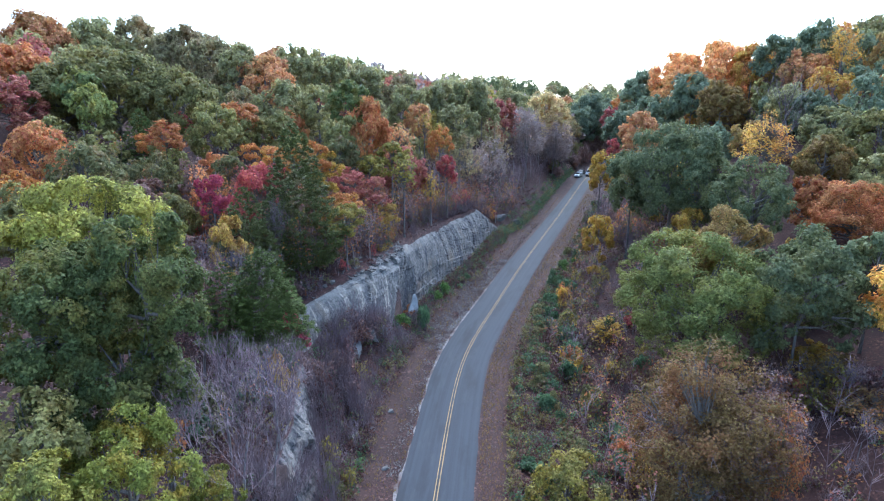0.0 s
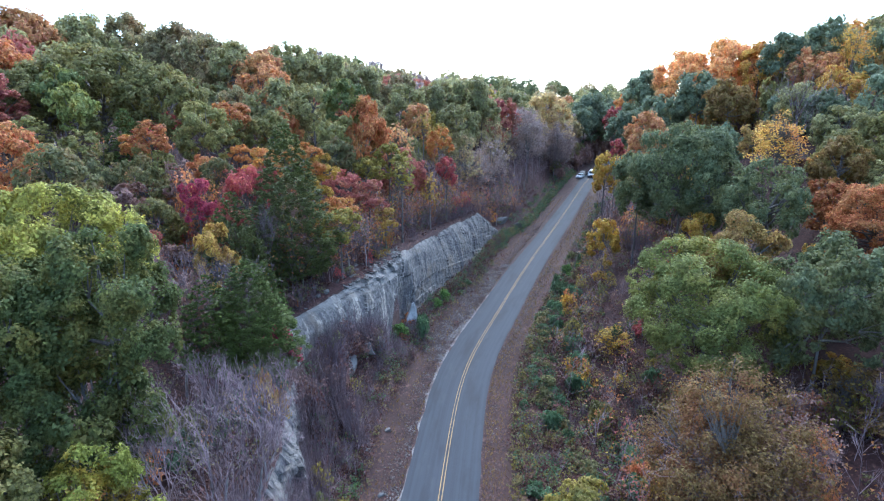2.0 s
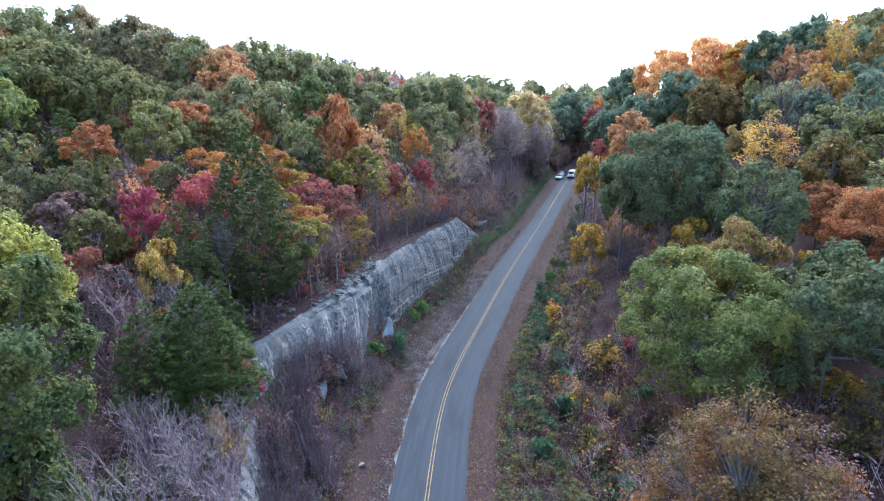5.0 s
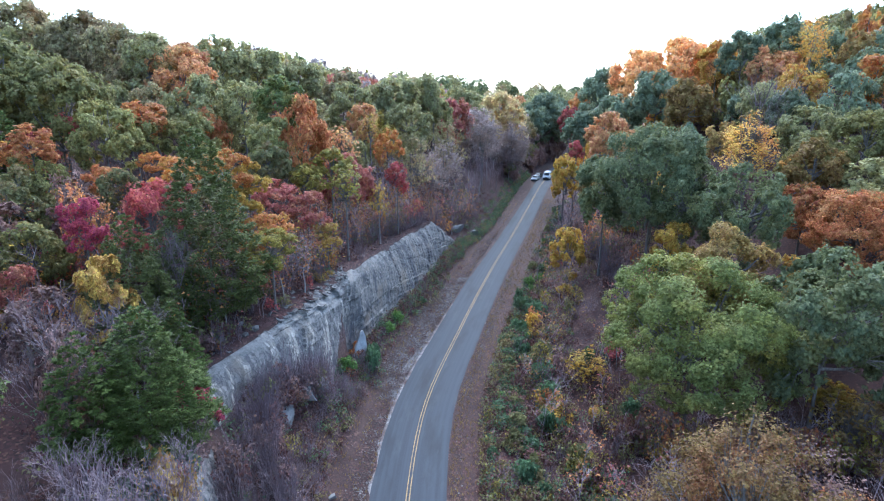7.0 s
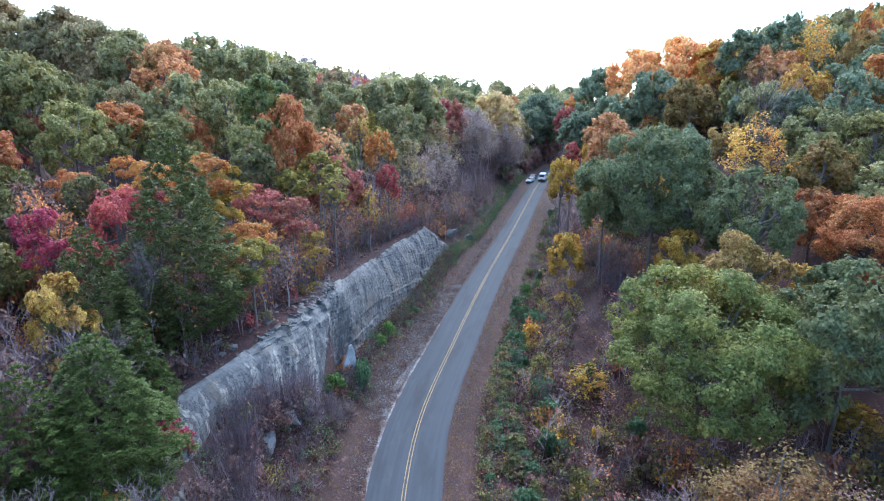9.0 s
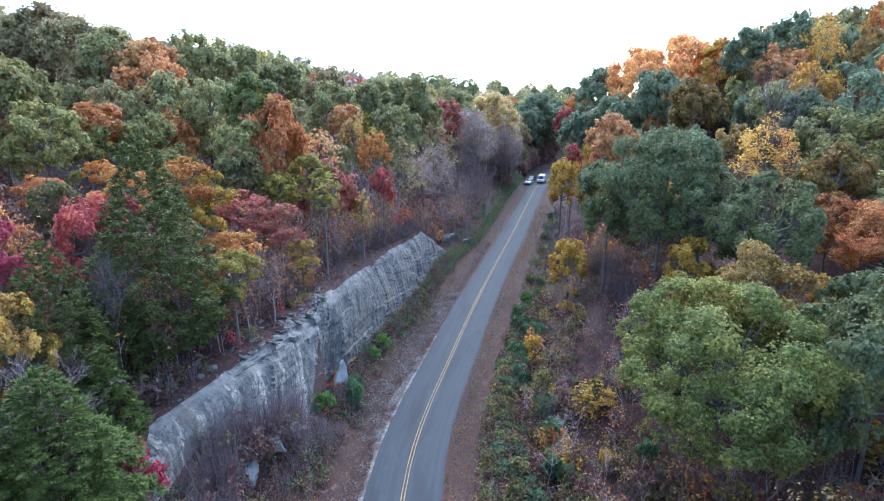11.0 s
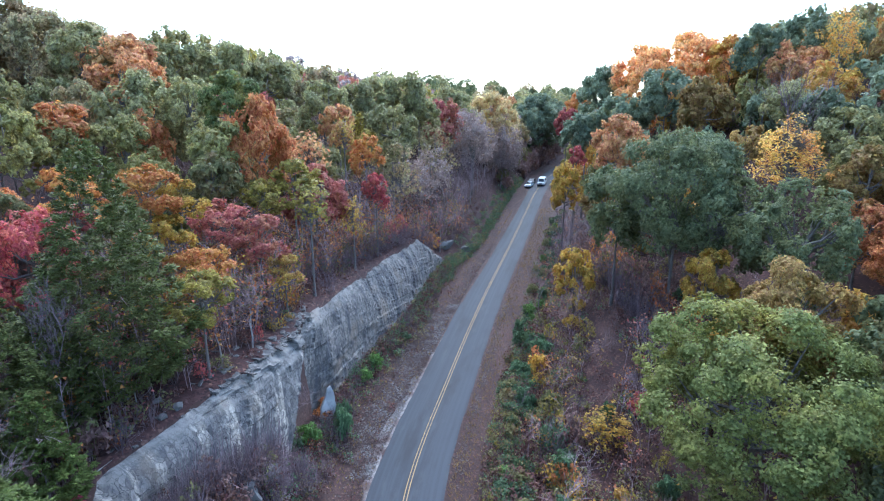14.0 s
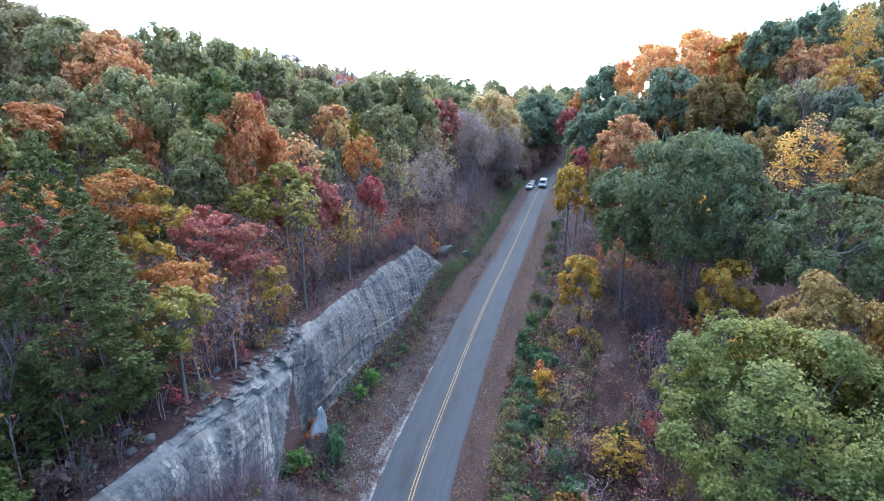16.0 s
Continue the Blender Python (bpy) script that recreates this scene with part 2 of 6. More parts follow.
def rock_material():
    """Grey limestone with pale runs of lime down the face, dark stains and slanting bedding."""
    m, n, l, bsdf = material("limestone")
    co = n.new("ShaderNodeTexCoord").outputs["Object"]
    grain = noise_node(n, l, co, 2.6, 9, 0.72)
    col = blend(n, l, ramp(n, l, grain, 0.32, 0.68), (0.100, 0.089, 0.081), (0.225, 0.201, 0.178))
    beds = noise_node(n, l, co, 1.0, 5, 0.6, (0.35, 0.35, 4.5))
    col = blend(n, l, ramp(n, l, beds, 0.55, 0.72), col, (0.075, 0.071, 0.07))
    along = n.new("ShaderNodeVectorMath")
    along.operation = "DOT_PRODUCT"
    along.inputs[1].default_value = (0.0, 1.0, -0.42)
    l.new(co, along.inputs[0])
    height = n.new("ShaderNodeSeparateXYZ")
    l.new(co, height.inputs["Vector"])
    lean = n.new("ShaderNodeCombineXYZ")
    l.new(along.outputs["Value"], lean.inputs["X"])
    l.new(height.outputs["Z"], lean.inputs["Z"])
    runs = noise_node(n, l, lean.outputs["Vector"], 1.0, 3, 0.5, (0.95, 1.0, 0.10))
    fray = noise_node(n, l, co, 2.5, 5, 0.6)
    cut = n.new("ShaderNodeMath")
    cut.operation = "MULTIPLY"
    part_of = n.new("ShaderNodeSeparateXYZ")
    l.new(co, part_of.inputs["Vector"])
    fewer = n.new("ShaderNodeMath")
    fewer.operation = "MULTIPLY"
    l.new(ramp(n, l, runs, 0.52, 0.60), fewer.inputs[0])
    fade = n.new("ShaderNodeMapRange")
    fade.inputs["From Min"].default_value, fade.inputs["From Max"].default_value = 72, 75
    fade.inputs["To Min"].default_value, fade.inputs["To Max"].default_value = 1.0, 0.22
    l.new(part_of.outputs["Y"], fade.inputs["Value"])
    l.new(fade.outputs["Result"], fewer.inputs[1])
    ends = n.new("ShaderNodeMapRange")
    ends.inputs["From Min"].default_value, ends.inputs["From Max"].default_value = 44, 50
    ends.inputs["To Min"].default_value, ends.inputs["To Max"].default_value = 0.2, 1.0
    l.new(part_of.outputs["Y"], ends.inputs["Value"])
    both = n.new("ShaderNodeMath")
    both.operation = "MULTIPLY"
    l.new(fewer.outputs[0], both.inputs[0])
    l.new(ends.outputs["Result"], both.inputs[1])
    l.new(both.outputs[0], cut.inputs[0])
    l.new(ramp(n, l, fray, 0.35, 0.55), cut.inputs[1])
    col = blend(n, l, cut.outputs[0], col, (0.43, 0.37, 0.295))
    dark = noise_node(n, l, co, 1.0, 6, 0.7, (0.5, 0.5, 0.26))
    col = blend(n, l, ramp(n, l, dark, 0.56, 0.66), col, (0.06, 0.06, 0.066))
    # two sets of hairline fractures: one steep, one along the beds
    for dip, wide, run, shade in (((0.0, 0.92, -0.39), 1.3, 0.10, (0.045, 0.045, 0.048)), ((0.0, -0.06, 1.0), 0.8, 0.12, (0.06, 0.058, 0.056))):
        across = n.new("ShaderNodeVectorMath")
        across.operation = "DOT_PRODUCT"
        across.inputs[1].default_value = (dip[0] * wide, dip[1] * wide, dip[2] * wide)
        l.new(co, across.inputs[0])
        down = n.new("ShaderNodeVectorMath")
        down.operation = "DOT_PRODUCT"
        down.inputs[1].default_value = (0, dip[2] * -run, dip[1] * run) if dip[2] < 0.9 else (run, run, 0)
        l.new(co, down.inputs[0])
        plane = n.new("ShaderNodeCombineXYZ")
        l.new(across.outputs["Value"], plane.inputs["X"])
        l.new(down.outputs["Value"], plane.inputs["Y"])
        vein = noise_node(n, l, plane.outputs["Vector"], 1.0, 4, 0.55)
        off = n.new("ShaderNodeMath")
        off.operation = "SUBTRACT"
        off.inputs[1].default_value = 0.5
        l.new(vein, off.inputs[0])
        gap = n.new("ShaderNodeMath")
        gap.operation = "ABSOLUTE"
        l.new(off.outputs[0], gap.inputs[0])
        some = n.new("ShaderNodeMath")
        some.operation = "MULTIPLY"
        l.new(ramp(n, l, gap.outputs[0], 0.012, 0.002), some.inputs[0])
        l.new(ramp(n, l, noise_node(n, l, co, 0.22, 3), 0.40, 0.56), some.inputs[1])
        col = blend(n, l, some.outputs[0], col, shade)
    joint = n.new("ShaderNodeTexVoronoi")
    joint.feature = "DISTANCE_TO_EDGE"
    plate = n.new("ShaderNodeTexVoronoi")
    soot = noise_node(n, l, lean.outputs["Vector"], 1.0, 4, 0.6, (0.7, 1.0, 0.12))
    col = blend(n, l, ramp(n, l, soot, 0.50, 0.34), col, (0.065, 0.064, 0.068))
    slant = n.new("ShaderNodeMapping")
    slant.inputs["Rotation"].default_value, slant.inputs["Scale"].default_value = (-0.40, 0.0, 0.0), (0.5, 0.62, 0.30)
    wob = n.new("ShaderNodeVectorMath")
    wob.operation = "MULTIPLY_ADD"
    jig = n.new("ShaderNodeTexNoise")
    jig.inputs["Scale"].default_value, jig.inputs["Detail"].default_value = 0.8, 5
    l.new(co, jig.inputs["Vector"])
    l.new(jig.outputs["Color"], wob.inputs[0])
    wob.inputs[1].default_value = (1.0, 1.0, 1.0)
    l.new(co, wob.inputs[2])
    l.new(wob.outputs["Vector"], slant.inputs["Vector"])
    l.new(slant.outputs["Vector"], joint.inputs["Vector"])
    l.new(slant.outputs["Vector"], plate.inputs["Vector"])
    tone = n.new("ShaderNodeSeparateColor")
    l.new(plate.outputs["Color"], tone.inputs["Color"])
    shade = n.new("ShaderNodeMapRange")
    shade.inputs["To Min"].default_value, shade.inputs["To Max"].default_value = 0.72, 1.32
    l.new(tone.outputs["Red"], shade.inputs["Value"])
    uneven = n.new("ShaderNodeHueSaturation")
    l.new(shade.outputs["Result"], uneven.inputs["Value"])
    l.new(col, uneven.inputs["Color"])
    col = blend(n, l, ramp(n, l, joint.outputs["Distance"], 0.034, 0.008), uneven.outputs["Color"], (0.022, 0.021, 0.022))
    upper = n.new("ShaderNodeMath")                  # paler tan towards the top of the face, broken by noise
    upper.operation = "MULTIPLY"
    l.new(ramp(n, l, height.outputs["Z"], 9.0, 10.2), upper.inputs[0])
    l.new(ramp(n, l, noise_node(n, l, co, 1.1, 5, 0.65, (0.6, 0.6, 2.2)), 0.40, 0.62), upper.inputs[1])
    col = blend(n, l, upper.outputs[0], col, (0.27, 0.245, 0.215))
    warm = noise_node(n, l, co, 0.35, 3, 0.5)
    col = blend(n, l, ramp(n, l, warm, 0.56, 0.80), col, (0.20, 0.155, 0.115))
    l.new(col, bsdf.inputs["Base Color"])
    bsdf.inputs["Roughness"].default_value = 0.88
    bumped(n, l, bsdf, grain, 0.8, 0.10)
    return m


def litter_material(name, dark, mid, pale, patch):
    """Fallen leaves: small pieces each of its own shade, in darker and lighter drifts."""
    m, n, l, bsdf = material(name)
    co = n.new("ShaderNodeTexCoord").outputs["Object"]
    cells = n.new("ShaderNodeTexVoronoi")
    cells.inputs["Scale"].default_value = 5.5
    l.new(co, cells.inputs["Vector"])
    one = n.new("ShaderNodeSeparateColor")
    l.new(cells.outputs["Color"], one.inputs["Color"])
    col = blend(n, l, ramp(n, l, one.outputs["Red"], 0.1, 0.75), dark, mid)
    col = blend(n, l, ramp(n, l, one.outputs["Green"], 0.86, 0.94), col, pale)
    drift = noise_node(n, l, co, 0.45, 6, 0.65)
    col = blend(n, l, ramp(n, l, drift, 0.45, 0.62), col, patch)
    wide = noise_node(n, l, co, 0.09, 4, 0.6)
    col = blend(n, l, ramp(n, l, wide, 0.48, 0.75), col, dark)
    l.new(col, bsdf.inputs["Base Color"])
    bsdf.inputs["Roughness"].default_value = 0.9
    bumped(n, l, bsdf, one.outputs["Blue"], 0.9, 0.06)
    return m


GROUND = litter_material("forest_litter", (0.022, 0.009, 0.008), (0.068, 0.025, 0.020), (0.14, 0.07, 0.046), (0.045, 0.016, 0.013))
VERGE = litter_material("verge_litter", (0.020, 0.008, 0.007), (0.060, 0.026, 0.021), (0.14, 0.078, 0.060), (0.044, 0.020, 0.014))
ASPHALT, ROCK = asphalt_material(), rock_material()
PALE_STONE = surface("pale_limestone", (0.34, 0.33, 0.32), (0.56, 0.55, 0.53), 1.8, c=(0.25, 0.24, 0.23), cscale=0.9, bump=0.6, dist=0.06)
STONE = surface("loose_stone", (0.13, 0.122, 0.115), (0.30, 0.28, 0.26), 1.5, c=(0.14, 0.13, 0.12), cscale=0.6, bump=0.7, dist=0.08, spread=0.3)

# ---- mesh builders ----


def raw_mesh(name, verts, faces, mat, smooth=False):
    """A mesh from an array of places and an array of faces that all have the same number of corners."""
    verts, faces = np.asarray(verts, dtype=np.float32), np.asarray(faces, dtype=np.int32)
    me = bpy.data.meshes.new(name)
    me.vertices.add(len(verts))
    me.vertices.foreach_set("co", verts.ravel())
    me.loops.add(faces.size)
    me.loops.foreach_set("vertex_index", faces.ravel())
    me.polygons.add(len(faces))
    me.polygons.foreach_set("loop_start", np.arange(len(faces), dtype=np.int32) * faces.shape[1])
    me.polygons.foreach_set("use_smooth", np.full(len(faces), smooth, dtype=bool))
    me.materials.append(mat)
    me.update(calc_edges=True)
    return me


def grid_faces(rows, cols):
    i = np.arange(rows - 1)[:, None] * cols + np.arange(cols - 1)[None, :]
    return np.stack([i, i + 1, i + cols + 1, i + cols], -1).reshape(-1, 4)


def tubes(segs, sides=3):
    """Tapered tubes, one for each row p0 p1 r0 r1."""
    s = np.asarray(segs, dtype=float)
    d = s[:, 3:6] - s[:, :3]
    d /= np.linalg.norm(d, axis=1, keepdims=True) + 1e-9
    ref = np.where(np.abs(d[:, 2:3]) > 0.9, [[1.0, 0, 0]], [[0, 0, 1.0]])
    u = np.cross(d, ref)
    u /= np.linalg.norm(u, axis=1, keepdims=True) + 1e-9
    v = np.cross(d, u)
    a = np.arange(sides) * 2 * np.pi / sides
    ring = u[:, None, :] * np.cos(a)[None, :, None] + v[:, None, :] * np.sin(a)[None, :, None]
    lo = s[:, None, :3] + ring * s[:, None, 6:7]
    hi = s[:, None, 3:6] + ring * s[:, None, 7:8]
    verts = np.concatenate([lo, hi], 1).reshape(-1, 3)
    if sides == 2:
        i = np.arange(len(s))[:, None] * 4
        return verts, i + np.array([[0, 1, 3, 2]])
    k = np.arange(sides)
    face = np.stack([k, (k + 1) % sides, (k + 1) % sides + sides, k + sides], -1)
    faces = (np.arange(len(s))[:, None, None] * 2 * sides + face[None]).reshape(-1, 4)
    return verts, faces


def units(rng, n):
    d = rng.normal(size=(n, 3))
    return d / np.linalg.norm(d, axis=1, keepdims=True)


def leaves(rng, centre, normal, size, spread=0.7, along=None):
    """Small pointed leaves, three corners each, facing about along normal."""
    n = len(centre)
    nn = normal + units(rng, n) * spread
    nn /= np.linalg.norm(nn, axis=1, keepdims=True) + 1e-9
    t = np.cross(nn, units(rng, n))
    if along is not None:
        t = along + units(rng, n) * 0.45
    t /= np.linalg.norm(t, axis=1, keepdims=True) + 1e-9
    b = np.cross(nn, t)
    L = size * rng.uniform(0.65, 1.35, (n, 1))
    if along is not None:
        b = b / (np.linalg.norm(b, axis=1, keepdims=True) + 1e-9) * 0.5
        L = L * 1.45
    tri = np.stack([centre - t * L * 0.5 - b * L * 0.5, centre - t * L * 0.5 + b * L * 0.5, centre + t * L * 0.62], 1)
    return tri.reshape(-1, 3), np.arange(3 * n).reshape(-1, 3)


def part(name, data, parent, label=""):
    ob = new(name, data)
    ob.parent = parent
    return tagged(ob, label)


def bm_mesh(bm, name, mat):
    me = bpy.data.meshes.new(name)
    bm.to_mesh(me)
    bm.free()
    me.materials.append(mat)
    return me


# ---- the lie of the land ----
def lerp(x, xs, ys):
    return float(np.interp(x, xs, ys))


ROAD_Y = (-80, 20, 37.9, 43.6, 53.3, 60, 66.4, 74.8, 88.7, 104, 124, 150, 172, 190, 215, 250, 320, 700)
ROAD_X = (-10, -2.2, -0.5, 0.1, 1.2, 2.2, 3.8, 6.8, 11.6, 17.3, 25.4, 35.6, 44.3, 52.5, 66, 92, 150, 480)
HILL_Y = (-80, 30, 65, 90, 110, 140, 165, 180, 220, 260, 700)
HILL_Z = (-1.5, -0.5, 0, 1, 2.2, 4.2, 6.2, 7.4, 8.6, 7.5, 3)
FOOT_Y = (-80, 20, 36, 44, 50, 54, 58.5, 64, 71, 78, 85, 92.6, 107, 114)
FOOT_X = (-16, -9, -9.4, -11.2, -13.2, -12.6, -8.6, -5.6, -4.3, -2.4, 0.9, 4.2, 9.4, 12.4)
TOP_Y = (-80, 20, 38, 44, 48, 53, 58, 62, 66, 71, 78, 85, 94.5, 107, 114)
TOP_X = (-17.5, -10.3, -10.9, -12.6, -14.0, -14.6, -11.6, -9.1, -7.4, -6.0, -4.3, -1.9, 1.2, 7.4, 11.4)
TOP_Z = (5.5, 5.8, 6.2, 6.6, 7.6, 9.9, 10.3, 10.8, 10.9, 10.9, 10.5, 10.0, 9.6, 9.8, 5.2)


def road_x(y):
    ks = (-6, -3, 0, 3, 6)
    return sum(lerp(y + k, ROAD_Y, ROAD_X) for k in ks) / 5


def road_z(y):
    ks = (-10, -5, 0, 5, 10)
    return sum(lerp(y + k, HILL_Y, HILL_Z) for k in ks) / 5


def road_cos(y):
    return 1 / math.hypot(1, (road_x(y + 2) - road_x(y - 2)) / 4)


def half_road(y):
    return lerp(y, (60, 150), (3.08, 2.65))


def foot_x(y):
    return lerp(y, FOOT_Y, FOOT_X) if y < 114 else road_x(y) - lerp(y, (114, 126), (9.3, 7.0))


def top_x(y):
    return min(lerp(y, TOP_Y, TOP_X), lerp(y, FOOT_Y, FOOT_X) - 0.6) if y < 114 else road_x(y) - lerp(y, (114, 126), (10.3, 7.8))


def foot_z(y):
    return min(road_z(y) + 1.5 + lerp(y, (42, 48, 55, 59, 64), (0, 5.2, 5.8, 4.2, 0.3)), top_z(y) - 0.9)


def top_z(y):
    if y < 114:
        return lerp(y, TOP_Y, TOP_Z)
    return road_z(y) + lerp(y, (114, 120), (2.6, 1.7))


def rough(x, y, size, amount):
    return amount * noise.noise((x / size, y / size, 3.7))


def land(x, y):
    """The ground's height."""
    zr, xr = road_z(y), road_x(y)
    s = (x - xr) * road_cos(y)
    xt, xf = top_x(y), foot_x(y)
    if x <= xt:
        d = xt - x
        flat = (0, 6, 14, 70, 120, 250)
        rise = lerp(d, flat, (0, 1.2, 3.4, 19, 28, 30))
        bank = lerp(d, flat, (0, 3.5, 8, 22, 29, 31))
        f = lerp(y, (108, 124), (0, 1))
        z = top_z(y) + rise * (1 - f) + bank * f
        z += min(1, d / 3) * (rough(x, y, 9, 0.5) + rough(x, y, 30, 1.2))
        far = lerp(y, (190, 260), (0, 1))
        return z * (1 - far) + far * (zr + lerp(d, (0, 20, 120), (3, 9, 26)))
    if x < xf:
        return foot_z(y)
    if s < 0:
        edge, h = (xr - xf) * road_cos(y), foot_z(y) - zr + 0.06
        return zr - 0.06 + lerp(-s, (0, 4.2, 5.5, 2.75 + 0.5 * max(6.2, edge), max(6.2, edge)), (0, 0, 0.05, 0.4 * h, h)) + min(1, max(0, -s - 4) / 2) * rough(x, y, 1.7, 0.14)
    low = lerp(s, (0, 5.5, 7.5, 12, 20, 26, 60, 95, 140, 300), (0, 0, -0.4, -1.6, -1.9, -1.2, 14, 30, 40, 42))
    high = lerp(s, (0, 5.5, 7.5, 12, 20, 26, 60, 95, 140, 300), (0, 0, -0.2, 1.0, 6.5, 10.5, 26, 38, 44, 46))
    f = lerp(y, (58, 94), (0, 1))
    z = zr - 0.06 + low * (1 - f) + high * f + lerp(y, (105, 128), (0, 1)) * lerp(s, (12, 30, 60, 95), (0, 6.5, 6.5, 2))
    z += min(1, max(0, s - 5) / 3) * rough(x, y, 2.5, 0.25) + min(1, max(0, s - 8) / 6) * rough(x, y, 14, 0.8)
    far = lerp(y, (190, 260), (0, 1)) * lerp(s, (4, 14), (0, 1))
    return z * (1 - far) + far * (zr + lerp(s, (0, 20, 120), (1, 10, 30)))


def build_ground():
    ys = np.concatenate([np.arange(-80, 20, 4), np.arange(20, 130, 0.8), np.arange(130, 240, 2), np.arange(240, 700, 12), [800, 1200, 3500]])
    left = np.array([2500, 900, 400, 250, 180, 140, 110, 90, 75, 62, 52, 44, 38, 32, 27, 23, 20, 17, 14.5, 12, 10, 8.4, 7, 5.8, 4.7, 3.7, 3.0, 2.4, 1.9])
    mid = np.linspace(0, 1, 16)
    right = np.concatenate([np.arange(0.6, 14, 0.6), np.arange(14, 40, 1.6), [44, 50, 58, 68, 80, 95, 115, 140, 180, 260, 420, 900, 2500]])
    rows, vert = 0, []
    for y in ys:
        yy = float(min(y, 699))
        xt, xf, xr = top_x(yy), foot_x(yy), road_x(yy)
        tuck = lerp(yy, (108, 116), (1, 0)) * (xf - xt + 1.5)
        xs = np.concatenate([xt - left, (xf - tuck) + (xr - xf + tuck) * mid, xr + right / road_cos(yy)])
        for x in xs:
            vert.append((x, y, land(float(x), yy)))
        rows, cols = rows + 1, len(xs)
    me = raw_mesh("ground", vert, grid_faces(rows, cols), GROUND, True)
    me.materials.append(VERGE)
    idx = np.zeros((rows - 1, cols - 1), dtype=np.int32)
    a = len(left) + 1
    idx[:, a:len(left) + len(mid) + 10] = 1
    me.polygons.foreach_set("material_index", idx.ravel())
    ob = tagged(new("ground", me), "forest ground under reddish-brown fallen leaves, rising to both sides", "ground", kind="structure")
    return ob


build_ground()


def strip(name, y0, y1, step, s0, s1, lift, mat, across=2, wobble=0.0):
    """A band along the road between two distances from its middle; s0 and s1 may be functions of y."""
    ys = np.arange(y0, y1 + step, step)
    vert, uv = [], []
    for y in ys:
        y = float(y)
        a = s0(y) if callable(s0) else s0
        b = s1(y) if callable(s1) else s1
        a += wobble * noise.noise((y * 0.35, 1.3, 0)) + 0.5 * wobble * noise.noise((y * 1.7, 7.3, 0))
        b += wobble * noise.noise((y * 0.4, 9.1, 0)) + 0.5 * wobble * noise.noise((y * 1.9, 4.1, 0))
        c = road_cos(y)
        for k in range(across):
            s = a + (b - a) * k / (across - 1)
            vert.append((road_x(y) + s * c, y - s * math.sqrt(1 - c * c), road_z(y) + lift))
            uv.append((s, y))
    me = raw_mesh(name, vert, grid_faces(len(ys), across), mat, True)
    lay = me.uv_layers.new(name="UVMap")
    ids = np.zeros(len(me.loops), dtype=np.int32)
    me.loops.foreach_get("vertex_index", ids)
    lay.data.foreach_set("uv", np.asarray(uv, dtype=np.float32)[ids].ravel())
    return me


road = tagged(new("road", strip("road", -70, 300, 1.0, lambda y: -half_road(y), half_road, 0.0, ASPHALT, 9, 0.10)),
              "worn blue-grey asphalt two-lane country road curving uphill", "road", kind="structure")
for side in (-1, 1):
    ob = new("centre_line", strip("centre_line", -70, 300, 1.0, 0.13 * side - 0.042, 0.13 * side + 0.042, 0.006, YELLOW))
    ob.parent = road
    tagged(ob, "faded yellow painted centre line")
tagged(new("gravel_shoulder", strip("gravel_shoulder", 20, 165, 0.5, lambda y: -half_road(y) - lerp(y, (46, 60, 70, 95, 125), (0.1, 0.35, 1.5, 1.2, 0.3)), lambda y: -half_road(y) + 0.1, -0.012, GRAVEL, 3, 0.5)),
       "pale crushed gravel shoulder beside the asphalt", "road shoulder", kind="structure")


